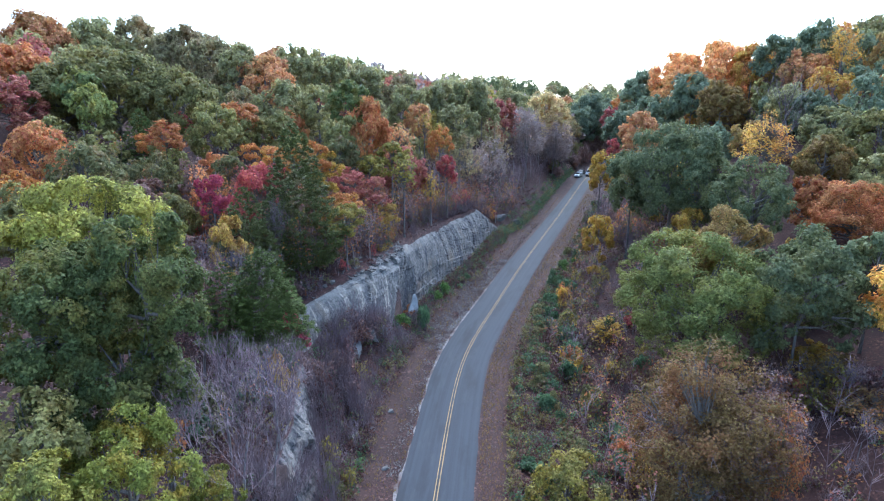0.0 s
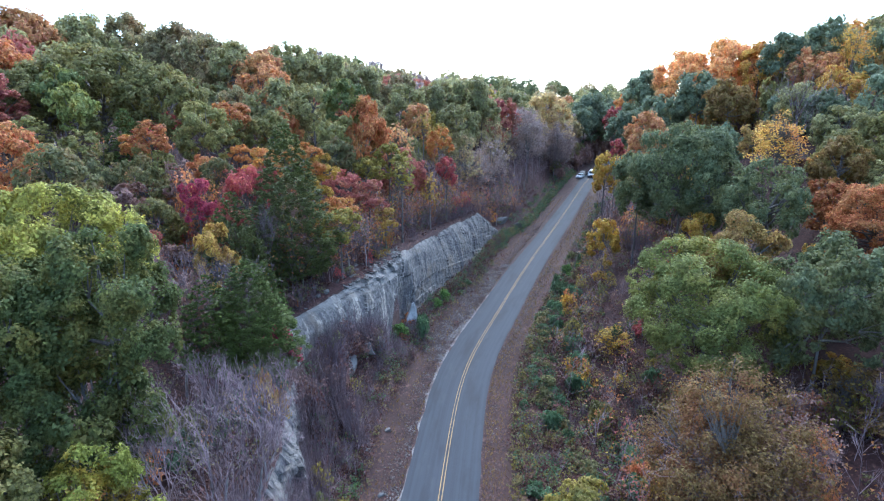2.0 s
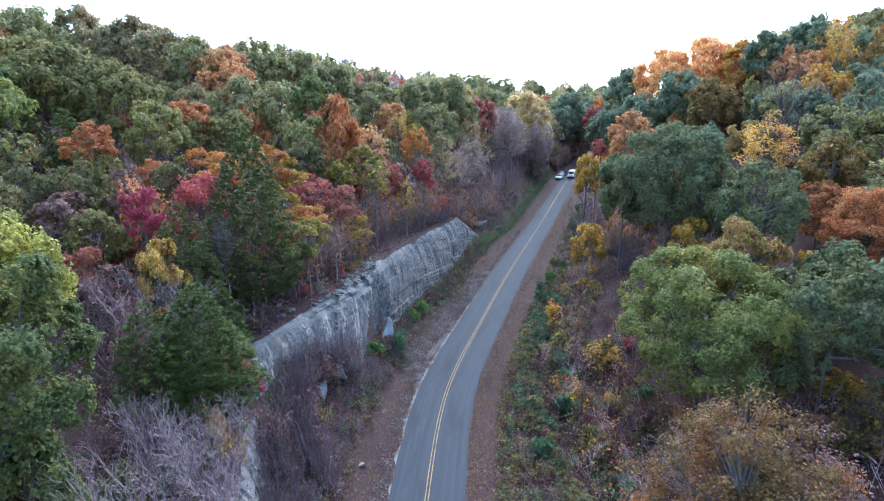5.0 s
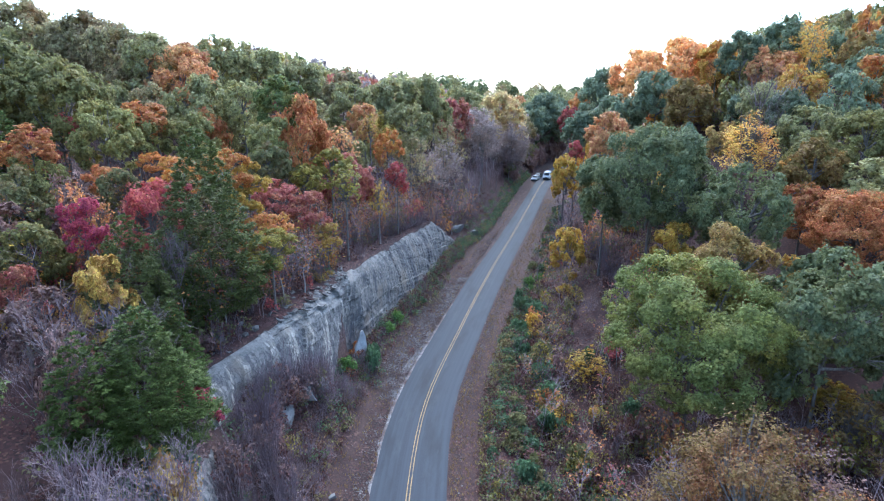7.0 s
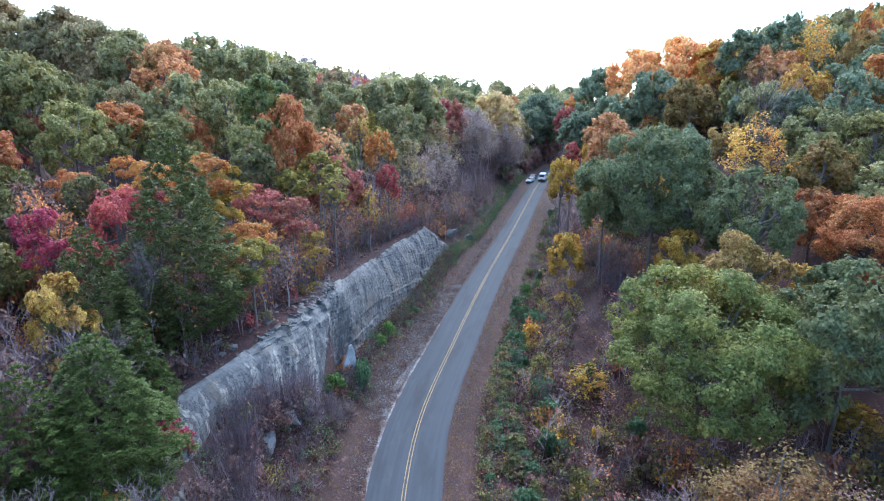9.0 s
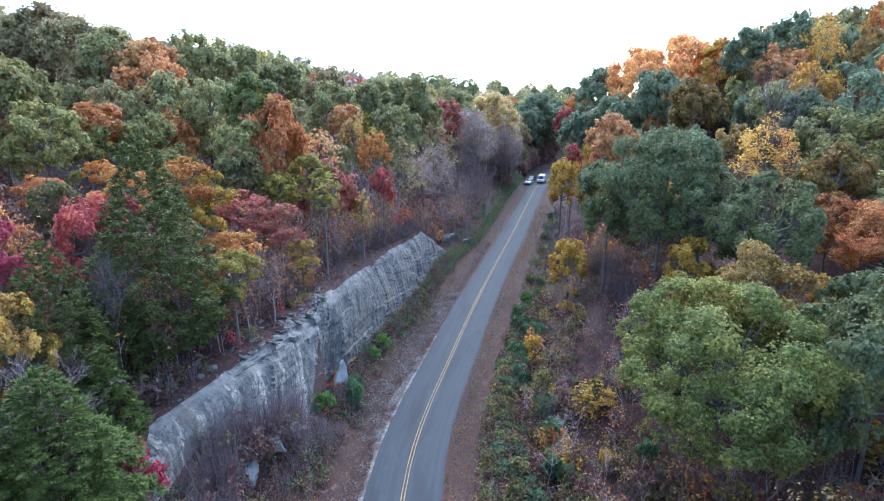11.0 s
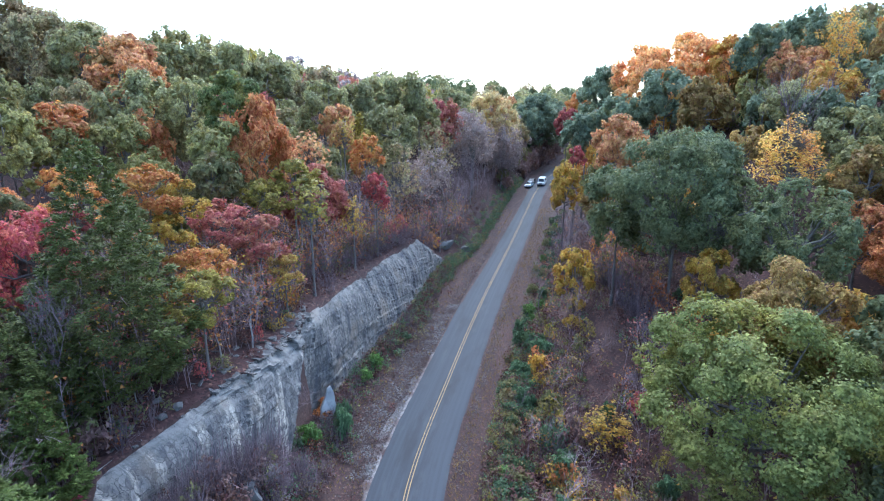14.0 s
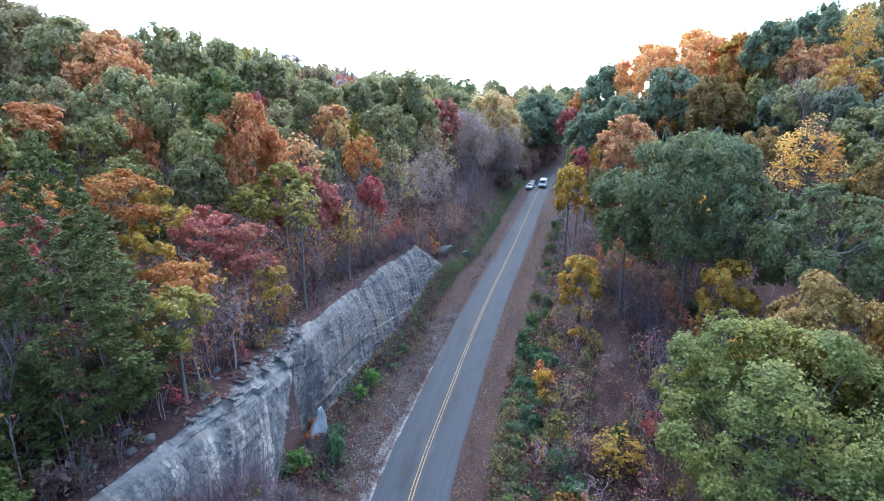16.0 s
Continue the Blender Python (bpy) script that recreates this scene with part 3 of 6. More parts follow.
# ---- rock cliff ----
def cliff_point(y, v):
    """A place on the rock face: y along it, v from foot to top."""
    xf, xt, zf, zt = foot_x(y), top_x(y), foot_z(y) - 0.6, top_z(y) + 0.1
    z = zf + (zt - zf) * v
    q = y - 0.42 * z                       # across the steep joints, which lean with the dip
    far = lerp(y, (82, 88), (0, 1))
    near = lerp(y, (70, 73), (1, 0))
    out = 0.30 * noise.noise((y * 0.16, z * 0.22, 1.0)) + 0.05 * noise.noise((y * 1.1, z * 1.2, 2.0)) + 0.025 * noise.noise((y * 3.3, z * 3.6, 5.0))
    # joint-bounded plates: broad on the smooth slabs, narrow at the far end
    out += 0.12 * noise.cell((q * 0.33, z * 0.13, 4.0)) * (1 - far) + far * (0.11 * noise.cell((q * 1.3, z * 0.10, 12.0)) + 0.07 * noise.cell((q * 3.1, z * 0.5, 13.0)) + 0.10 * noise.cell((q * 0.3, (z + 0.12 * y) * 1.1, 14.0)))
    out += 0.07 * noise.cell((q * 0.9, (z + 0.10 * y) * 0.9, 8.0)) * (0.35 + 0.65 * far)
    # thin beds that run with the brow
    bed = zt - z
    out += near * 0.09 * noise.cell((y * 0.12, bed * 1.5, 17.0)) * (1 if bed < 2.2 else 0.3)
    # broken ledges under the brow by the prow, a rounded brow elsewhere
    torn = lerp(y, (60, 63, 72, 75), (0, 1, 1, 0))
    if bed < 1.6:
        k = (1.6 - bed) / 1.6
        out += torn * (0.75 * noise.cell((y * 0.8, z * 2.6, 21.0)) - 0.45) * k - (1 - torn) * 0.8 * k * k
    # rough lower courses of the second slab
    if 73 < y < 88 and v < 0.42:
        out += 0.16 * noise.cell((q * 0.5, z * 0.8, 31.0)) + 0.16 * noise.noise((y * 1.4, z * 1.6, 33.0)) - 0.1
    # the smooth slab ends in a prow that overhangs along a slanting joint; below it a hollow, beyond it the second slab
    over = min(1.0, max(0.0, (z - (y - 60.0)) / 0.35)) if y < 72.5 else 0.0
    out += over * lerp(y, (57, 65, 70, 72), (0, 0.45, 0.9, 0.9)) * min(1.0, 0.45 + bed / 2.2)
    out -= (1 - over) * lerp(y, (62, 65, 70, 75), (0, 3.0, 1.8, 0)) * min(1.0, 0.3 + bed / 4)
    # the third slab stands back behind the second along another such joint
    out -= lerp(q, (84.8, 85.05, 95), (0, 0.5, 0)) * min(1.0, 0.2 + bed / 1.5) + 0.35 * math.exp(-((q - 84.95) / 0.2) ** 2)
    # craggy low end, split by joints
    crag = lerp(y, (43, 49), (1, 0))
    if crag:
        out += crag * (0.55 * noise.noise((y * 0.45, z * 0.5, 41.0)) + 0.40 * noise.cell((q * 0.7, z * 0.55, 43.0)) + 0.22 * noise.cell((y * 1.9, z * 1.3, 45.0)) + 0.14 * noise.noise((y * 2.0, z * 2.2, 47.0)) - 0.3)
    # broken gully
    g = math.exp(-((y - 48.0) / 2.2) ** 2)
    out -= 1.2 * g * v
    bulge = 0.5 * math.sin(min(1, max(0, v)) * math.pi) * (1 - g)
    x = xf + (xt - xf) * v + (out + 0.5 * bulge) * 0.85
    yy = y - (out + 0.5 * bulge) * 0.35
    return x, yy, z


def build_cliff():
    ys = np.arange(-60, 16, 1.2).tolist() + np.arange(16, 114.6, 0.2).tolist()
    vs = np.linspace(0, 1, 64)
    vert = [cliff_point(float(y), float(v)) for y in ys for v in vs]
    cols = len(vs) + 3
    full = []
    for i, y in enumerate(ys):
        full += vert[i * len(vs):(i + 1) * len(vs)]
        x, yy, z = vert[(i + 1) * len(vs) - 1]
        y = float(y)
        for back, lift in ((0.35, 0.10), (1.2, 0.06), (2.4, -0.25)):
            xx = min(x, top_x(y)) - back
            full.append((xx, yy, land(xx, yy) + lift + 0.10 * noise.noise((xx, yy * 1.5, 0))))
    me = raw_mesh("cliff", full, grid_faces(len(ys), cols), ROCK, False)
    me.materials.append(GROUND)
    idx = np.zeros((len(ys) - 1, cols - 1), dtype=np.int32)
    idx[:, -3:] = 1                                   # leaf litter lies up to the brow
    me.polygons.foreach_set("material_index", idx.ravel())
    return tagged(new("cliff", me), "grey limestone road-cut cliff with pale streaks and broken ledges", "cliff", kind="structure")


cliff = build_cliff()


def stone_mesh(name, seed, flat, mat, size=1.0):
    """An angular broken stone: a block with planes struck off."""
    rng = np.random.default_rng(seed)
    bm = bmesh.new()
    bmesh.ops.create_cube(bm, size=size)
    bmesh.ops.subdivide_edges(bm, edges=list(bm.edges), cuts=2, use_grid_fill=True)
    cuts = units(rng, 7)
    for vtx in bm.verts:
        p = np.array(vtx.co)
        for c in cuts:
            over = p @ c - 0.40 * size
            if over > 0:
                p = p - c * over
        p = p * (1 + 0.16 * noise.noise(Vector(p / size * 2.2 + seed)))
        vtx.co = (p[0], p[1], p[2] * flat)
    return bm_mesh(bm, name, mat)


BLOCKS = [stone_mesh("block", i, f, ROCK) for i, f in enumerate((0.28, 0.4, 0.22, 0.5, 0.34))]
BOULDERS = [stone_mesh("stone", 20 + i, f, STONE) for i, f in enumerate((0.7, 0.5, 0.9))]


def ledge_blocks():
    rng = np.random.default_rng(3)
    for i in range(200):
        y = float(rng.uniform(54, 108)) if i % 3 == 0 else float(rng.uniform(60, 74))
        x, yy, z = cliff_point(y, 1.0)
        back = float(rng.exponential(0.7))
        ob = part("block", BLOCKS[i % 5], cliff)
        s = float(rng.uniform(0.2, 0.5) + 0.4 * rng.random() ** 4) * (1.0 if 60 < y < 75 else 0.6)
        xx = x - back + 0.25
        ob.matrix_basis = pose(xx, yy, max(z - 0.05, 0 if back < 0.8 else land(xx, yy)) + 0.1 * s, rng.uniform(-22, 22), rng.uniform(-18, 26), rng.uniform(0, 360)) @ Matrix.Diagonal((s * 1.4, s, s, 1))


ledge_blocks()


def boulder(x, y, w, d, h, label, turn=0.0, sink=0.25, mesh=0):
    ob = tagged(new("boulder", BOULDERS[mesh]), label, "boulder")
    ob.matrix_basis = pose(x, y, land(x, y) + h * (0.5 - sink), 4, -7, turn) @ Matrix.Diagonal((w / 0.75, d / 0.75, h / (0.75 * (0.7, 0.5, 0.9)[mesh]), 1))




def standing_slab(x, y, tall, wide, turn):
    """A blade of rock fallen from the face, standing on its edge."""
    bm = bmesh.new()
    outline = ((-0.5, -0.08), (0.42, -0.08), (0.5, 0.3), (0.36, 0.55), (0.30, 0.78), (0.08, 1.0), (-0.10, 0.93), (-0.22, 0.62), (-0.46, 0.34))
    sides = []
    for thick in (-0.5, 0.5):
        sides.append([bm.verts.new((a * wide, thick * wide * (0.55 - 0.35 * b) + 0.05 * math.sin(a * 9 + b * 5), b * tall)) for a, b in outline])
    bm.faces.new(sides[0])
    bm.faces.new(list(reversed(sides[1])))
    for k in range(len(outline)):
        bm.faces.new((sides[0][k], sides[1][k], sides[1][(k + 1) % 9], sides[0][(k + 1) % 9]))
    bmesh.ops.recalc_face_normals(bm, faces=bm.faces)
    bmesh.ops.bevel(bm, geom=list(bm.edges), offset=0.05, segments=2, affect="EDGES", clamp_overlap=True)
    ob = tagged(new("rock_slab", bm_mesh(bm, "rock_slab", PALE_STONE)), "tall pale slab of rock leaning before the cliff foot", "rock")
    ob.matrix_basis = pose(x, y, land(x, y), -8, 6, turn)


standing_slab(-4.0, 70.6, 3.2, 1.6, 15)
boulder(12.6, 118.5, 2.2, 1.2, 1.0, "pale flat boulder at the end of the cliff", 40, 0.1, 1)
boulder(16.6, 122.0, 1.4, 1.0, 1.0, "small pale boulder on the bank", 10, 0.2, 2)
boulder(-7.3, 59.4, 1.3, 0.9, 1.4, "fallen grey rock at the cliff foot", 60, 0.3, 2)
boulder(-8.3, 57.4, 1.5, 1.1, 1.2, "fallen grey rock at the cliff foot", 15, 0.3, 0)
boulder(-9.4, 54.6, 1.7, 1.2, 1.0, "fallen grey rock at the cliff foot", 110, 0.3, 1)
for bx, by, bw in ((-12.3, 58.6, 0.55), (-13.0, 57.6, 0.5), (-13.6, 58.8, 0.5), (-14.6, 56.6, 0.6)):
    boulder(bx, by, bw, bw * 0.8, bw * 0.6, "weathered pale rock in the litter above the cliff", bx * 50, 0.3, 0)
boulder(-5.2, 49.5, 0.5, 0.35, 0.3, "small pale stone in the leaf litter", 30, 0.2, 0)
boulder(-6.6, 45.5, 0.5, 0.4, 0.35, "small pale stone in the leaf litter", 80, 0.2, 2)
boulder(-5.0, 41.0, 0.4, 0.35, 0.25, "small pale stone in the leaf litter", 50, 0.2, 1)

# ---- trees ----
CROWN_DEPTH = {"oak": 6.4, "maple": 8.2, "cedar": 13.5, "slim": 9.5}   # for a crown of radius 4
MESHES = {}


GOLD = (1 + math.sqrt(5)) / 2
ICO = np.array([(a * i, b * j * GOLD, 0) for a in (1,) for i in (-1, 1) for b in (1,) for j in (-1, 1)])
ICO = np.concatenate([ICO, ICO[:, [2, 0, 1]], ICO[:, [1, 2, 0]]]) / math.hypot(1, GOLD)
ICO_FACES = np.array([(a, b, c) for a in range(12) for b in range(a + 1, 12) for c in range(b + 1, 12)
                      if max(np.linalg.norm(ICO[a] - ICO[b]), np.linalg.norm(ICO[b] - ICO[c]), np.linalg.norm(ICO[a] - ICO[c])) < 1.2])


def crown_meshes(kind, bucket, level, variant):
    """The leaves and limbs of a crown of radius 4 whose top is at height 0. bucket: the radius at which it is used; level: leaf size."""
    key = (kind, bucket, level, variant)
    if key in MESHES:
        return MESHES[key]
    rng = np.random.default_rng([variant, bucket, level, len(kind)])
    leaf = (0.222, 0.34, 0.46, 0.64, 0.165)[level] * (0.8 if kind == "cedar" else 0.95 if kind == "slim" else 1.0) * 4 / (2.3, 4.2, 7.0)[bucket]
    if kind == "slim" and level == 2:
        leaf *= 0.6
    if kind == "cedar":
        leaf *= 0.74
    depth = CROWN_DEPTH[kind]
    R = 4.0
    area = 2 * math.pi * R * R * {"oak": 2.0, "maple": 1.9, "cedar": 2.75, "slim": 0.70 if bucket == 2 else 0.44}[kind]
    count = int(((2.5 if bucket == 2 and level != 2 else 1.7) if kind == "slim" else (1.55, 1.15, 1.35, 1.3, 1.7)[level]) * area / (0.55 * leaf * leaf))
    segs = []
    if kind == "cedar":
        n = {0: 320, 1: 700, 2: 700}[bucket]
        f = np.sort(rng.uniform(0, 1, n) ** 0.72)
        ang = np.arange(n) * 2.39996 + rng.normal(0, 0.3, n)
        lump = 1 + 0.07 * np.sin(ang * 2 + f * 7 + variant) + rng.normal(0, 0.05, n)
        rad = R * np.where(f < 0.80, 0.03 + 0.97 * (f / 0.80) ** 0.68, 1 - 0.4 * (f - 0.80) / 0.20) * lump
        inner = 0.96 - 0.6 * rng.uniform(0, 1, n) ** 2.6
        cen = np.stack([np.cos(ang) * rad * inner, np.sin(ang) * rad * inner, -depth * f * 0.97 - 0.1], -1)
        cr = R * (0.055 + 0.085 * f) * rng.uniform(0.8, 1.2, n)
        cz = cr * 0.62
    else:
        n = {0: 54, 1: 98, 2: 230}[bucket]
        if kind == "slim":
            n = int(n * 0.8)
            g = np.arange(n) + 0.5
            phi = g * 2.39996 + rng.normal(0, 0.35, n)
            up = np.clip(1 - 1.62 * g / n + rng.normal(0, 0.06, n), -0.75, 1)        # from the top down past the middle
            flatr = 0.85 * np.sqrt(1 - up ** 2)
            shell = rng.uniform(0.25, 0.9, n)
            cen = np.stack([np.cos(phi) * flatr * R * shell, np.sin(phi) * flatr * R * shell, (up * np.clip(shell + 0.1, 0, 1) - 0.90) * depth / 1.75 * 0.92], -1)
        else:
            # boughs that each carry a dome of clumps
            nl, lr = {0: 11, 1: 17, 2: 40}[bucket], R * {0: 0.40, 1: 0.33, 2: 0.26}[bucket]
            g = np.arange(nl) + 0.5
            phi = g * 2.39996 + rng.normal(0, 0.3, nl)
            up = np.clip(1 - 1.78 * g / nl + rng.normal(0, 0.10, nl), -0.85, 1)
            reach = (R - lr) * rng.uniform(0.80, 1.12, nl) * np.where(up > 0, np.sqrt(1 - up ** 2), 1 - 0.35 * up ** 2) * (np.clip(1.12 - 0.3 * (up + 0.2), 0.6, 1.1) if kind == "maple" else 1.0)
            bough = np.stack([np.cos(phi) * reach, np.sin(phi) * reach, (up - 1) * depth * 0.42 + rng.normal(0, 0.12, nl) * R * 0.5 - lr], -1)
            on = np.arange(n) % nl
            way = bough[on] * [1, 1, 0.25]
            way = way / (np.linalg.norm(way, axis=1, keepdims=True) + 1e-6)
            way = units(rng, n) + way * 0.75 + [0, 0, 0.45]
            way /= np.linalg.norm(way, axis=1, keepdims=True)
            size = rng.uniform(0.75, 1.15, nl)[on][:, None]
            cen = bough[on] + way * size * lr * [1, 1, 0.8] * rng.uniform(0.55, 1.0, (n, 1))
            core = rng.random(n) < 0.16                                  # foliage further in
            cen[core] = bough[on][core] * [0.55, 0.55, 0.8] + way[core] * lr * 0.5
        cr = R * {0: 0.26, 1: 0.205, 2: 0.16}[bucket] * rng.uniform(0.75, 1.3, n) * (0.8 if kind == "slim" else 1)
        cr *= 1.18 if level in (2, 3) else 1.0
        cz = cr * 0.80
        if kind == "slim":
            cr, cz = cr * 1.55, cr * 1.5
        for c in cen[rng.permutation(n)[:min(n, (26, 16, 9, 4, 15)[level])]]:
            root = np.array([0, 0, -depth * rng.uniform(0.62, 1.0)])
            mid = root * 0.5 + c * 0.5 + np.array([0, 0, -0.35]) + rng.normal(0, 0.25, 3)
            w = 0.11 * rng.uniform(0.7, 1.3)
            segs += [(*root, *mid, w, w * 0.6), (*mid, *(c + [0, 0, 0.1]), w * 0.6, 0.025)]
            for _ in range(14 if kind == "slim" and level != 2 else 3 if level in (0, 4) else 0):
                tip = c + units(rng, 1)[0] * cr[0] * 0.95
                segs.append((*mid, *(mid * 0.25 + tip * 0.75), 0.03, 0.012))
    share = cr ** (1.4 if kind == "cedar" else 2)
    share = share / np.sum(share)
    own = rng.choice(n, count, p=share)
    d = units(rng, count)
    outward = cen[own] * [1, 1, 0.35] + [0, 0, 1.6]
    outward /= np.linalg.norm(outward, axis=1, keepdims=True) + 1e-9
    # every clump is made of tufts that point outward and up
    tufts = units(rng, n * 9).reshape(n, 9, 3)
    d = tufts[own, rng.integers(0, 9, count)] * 0.9 + d * 0.5 + outward * 0.8
    d /= np.linalg.norm(d, axis=1, keepdims=True)
    dist = rng.uniform(0.66, 1.10, (count, 1))
    if kind == "cedar":
        d = units(rng, count) + outward * 0.4
        d /= np.linalg.norm(d, axis=1, keepdims=True)
        dist = rng.uniform(0.25, 1.05, (count, 1))
    if kind == "slim":
        dist = rng.uniform(0.15, 1.15, (count, 1))
    stray = rng.random(count) < 0.06
    dist[stray] *= 1.22
    pos = cen[own] + d * dist * np.stack([cr[own], cr[own], cz[own]], -1)
    lower = max(0.0, float(np.percentile(pos[:, 2], 99.7)))
    pos[:, 2] -= lower
    if kind == "cedar":
        facing = d * [0.5, 0.5, 0.2] + [0, 0, 0.9]
    else:
        facing = d * 0.8 + [0, 0, 0.35]
    v, f = leaves(rng, pos, facing, leaf, 0.6, d * [1, 1, 0.2] + outward * 0.3 + [0, 0, 0.15] if kind == "cedar" else None)
    if kind != "slim" and 0 < level < 3:
        keep = np.arange(n)
        ball = np.concatenate([ICO[None]] * len(keep)) * rng.uniform(0.6, 0.9, (len(keep), 12, 1))
        ball = ball * np.stack([cr[keep], cr[keep], cz[keep]], -1)[:, None, :] * (0.6, 0.62, 0.72, 1.0)[level]
        ball = ball + cen[keep][:, None, :] - [0, 0, lower]
        g = (np.arange(len(keep))[:, None, None] * 12 + ICO_FACES[None] + len(v)).reshape(-1, 3)
        v, f = np.concatenate([v, ball.reshape(-1, 3)]), np.concatenate([f, g])
    crown = raw_mesh("crown", v, f, LEAF["green"])
    limbs = None
    if segs:
        v, f = tubes(segs, 4 if level != 2 else 3)
        limbs = raw_mesh("branchwork", v, f, BARK)
    MESHES[key] = (crown, limbs)
    return MESHES[key]


def in_palette(me, palette):
    key = (me.name, palette)
    if key not in MESHES:
        c = me.copy()
        c.materials.clear()
        c.materials.append(LEAF[palette])
        MESHES[key] = c
    return MESHES[key]


def trunk_mesh(variant):
    """A trunk of height 1 and foot radius 1, to be scaled."""
    if ("trunk", variant) not in MESHES:
        rng = np.random.default_rng(variant + 50)
        xs = np.cumsum(rng.normal(0, 0.12, (7, 2)), 0)
        xs[0] = 0
        hs, rs = np.linspace(0, 1, 7), (1.35, 0.95, 0.82, 0.7, 0.56, 0.4, 0.22)
        vert = []
        for (x, y), h, r in zip(xs, hs, rs):
            vert += [(x + r * math.cos(k * math.pi / 4), y + r * math.sin(k * math.pi / 4), h) for k in range(8)]
        quad = [(j * 8 + k, j * 8 + (k + 1) % 8, j * 8 + 8 + (k + 1) % 8, j * 8 + 8 + k) for j in range(6) for k in range(8)]
        MESHES[("trunk", variant)] = raw_mesh("trunk", vert, quad, BARK, True)
    return MESHES[("trunk", variant)]


WORDS = {"green": "green", "green_big": "soft mid-green", "bluegreen": "dark blue-green", "green_yellow": "green leaves turning yellow", "gold_green": "yellow-green",
         "lime": "lime-green and yellow", "olive": "olive-green", "yellow_olive": "olive-yellow", "yellow": "bright yellow", "gold": "golden-yellow", "amber": "amber-yellow",
         "orange": "orange", "rust": "rust-red", "brown": "golden-brown", "brown_big": "thinning tan-brown", "red": "red", "red_oak": "dusky red", "magenta": "crimson-pink", "mauve": "faded mauve-brown", "cedar": "olive-green", "cedar_dark": "dark green", "hazed_orange": "haze-paled orange", "sage": "haze-paled green", "pale_olive": "haze-paled olive", "slate_green": "haze-paled dark green", "russet": "haze-paled rust", "ash": "haze-paled mauve", "hazed_yellow": "haze-paled yellow"}
TYPES = {"oak": "broad rounded deciduous tree with %s autumn foliage", "maple": "upright deciduous tree with %s autumn foliage",
         "slim": "slender sparse tree with %s thinning leaves", "cedar": "dense conical cedar with %s needles"}
PLANTED = []


def tree(kind, palette, x, y, top, r, level=None, deep=None):
    """A tree whose crown has radius r and its top at that height; deep: the depth of its crown."""
    if top_x(y) - 1.6 < x < road_x(y) - 4:
        x = top_x(y) - 1.6
    base = land(x, y)
    tall = max(top - base + (1.0 if y > 95 else 0.2), 3.0)
    top = base + tall
    if level is None:
        away = math.hypot(x, y - 20)
        level = 4 if y < 43 and away < 34 else 0 if away < 46 else 1 if away < 100 else 2
    bucket = 0 if r < 3.1 else 1 if r < 5.4 else 2
    rng = np.random.default_rng([int(abs(x) * 10), int(abs(y) * 10)])
    variant = int(rng.integers(0, 2))
    crown, limbs = crown_meshes(kind, bucket, level, variant)
    thing = new(kind + "_tree" if kind in ("oak", "maple", "cedar") else "slender_tree")
    thing.matrix_basis = pose(x, y, base, 0, 0, rng.uniform(0, 360))
    sxy = r / 4
    full = tall / CROWN_DEPTH[kind]
    sz = min(max(sxy * rng.uniform(0.95, 1.15), (0.92 if kind == "slim" and r < 3.5 else 0.76) * full), (3.0 if kind == "slim" and r < 3.5 else 1.2 if r > 6 and y < 60 else 1.2 if kind != "cedar" else 1.36) * sxy, 0.92 * full)
    if deep is None and kind == "maple" and x < 0 and 55 < y < 92:
        deep = 1.75 * r
    if deep:
        sz = min(deep, 0.92 * tall) / CROWN_DEPTH[kind]
    lift = Matrix.Translation((0, 0, tall)) @ Matrix.Diagonal((sxy, sxy, sz, 1))
    c = part("crown", in_palette(crown, palette), thing)
    c.matrix_basis = lift
    if limbs:
        part("branchwork", limbs, thing).matrix_basis = lift
    w = 0.05 + 0.006 * tall + 0.006 * r
    part("trunk", trunk_mesh(variant), thing).matrix_basis = Matrix.Diagonal((w, w, tall * (0.42 if kind == "cedar" else 0.84 if kind == "slim" or r < 4 else 0.66), 1))
    tagged(thing, TYPES[kind] % WORDS[palette], "tree", "trees of the forest")
    PLANTED.append((x, y, r))
    return thing


tree("oak", "gold_green", -21.3, 33.0, 26.5, 4.1, None, 7.2)
tree("oak", "green_yellow", -23.0, 34.5, 20.5, 3.6, None, 6.5)
tree("oak", "green_yellow", -16.2, 28.3, 24.4, 3.3, None, 6.2)
tree("oak", "green_yellow", -16.9, 27.2, 19.2, 2.9, None, 5.5)
tree("oak", "green_yellow", -20.3, 27.0, 23.7, 3.7, None, 6.8)
tree("oak", "green_yellow", -19.0, 26.2, 18.6, 3.2, None, 5.8)
tree("oak", "green", -19.2, 22.0, 17.7, 2.6)
tree("maple", "lime", -15.3, 23.0, 16.3, 3.15)
tree("maple", "gold_green", -16.3, 19.0, 16.5, 1.7)
tree("maple", "lime", -10.4, 25.0, 11.4, 1.4)
tree("maple", "magenta", -22.7, 54.0, 23.5, 1.6)
tree("maple", "orange", -20.1, 66.0, 25.4, 2.1, 0)
tree("maple", "red", -20.9, 61.0, 24.2, 2.3, 0, 6.5)
tree("maple", "yellow", -19.6, 49.3, 20.4, 1.8, 0, 5.5)
tree("cedar", "cedar", -37.5, 70.0, 29.4, 3.4)
tree("oak", "green", -30.6, 75.0, 30.4, 3.4)
tree("maple", "rust", -29.8, 84.0, 30.5, 2.6)
tree("oak", "rust", -34.7, 48.0, 28.7, 2.7)
tree("maple", "orange", -32.8, 42.0, 25.4, 2.0)
tree("oak", "olive", -28.6, 44.0, 27.3, 2.5)
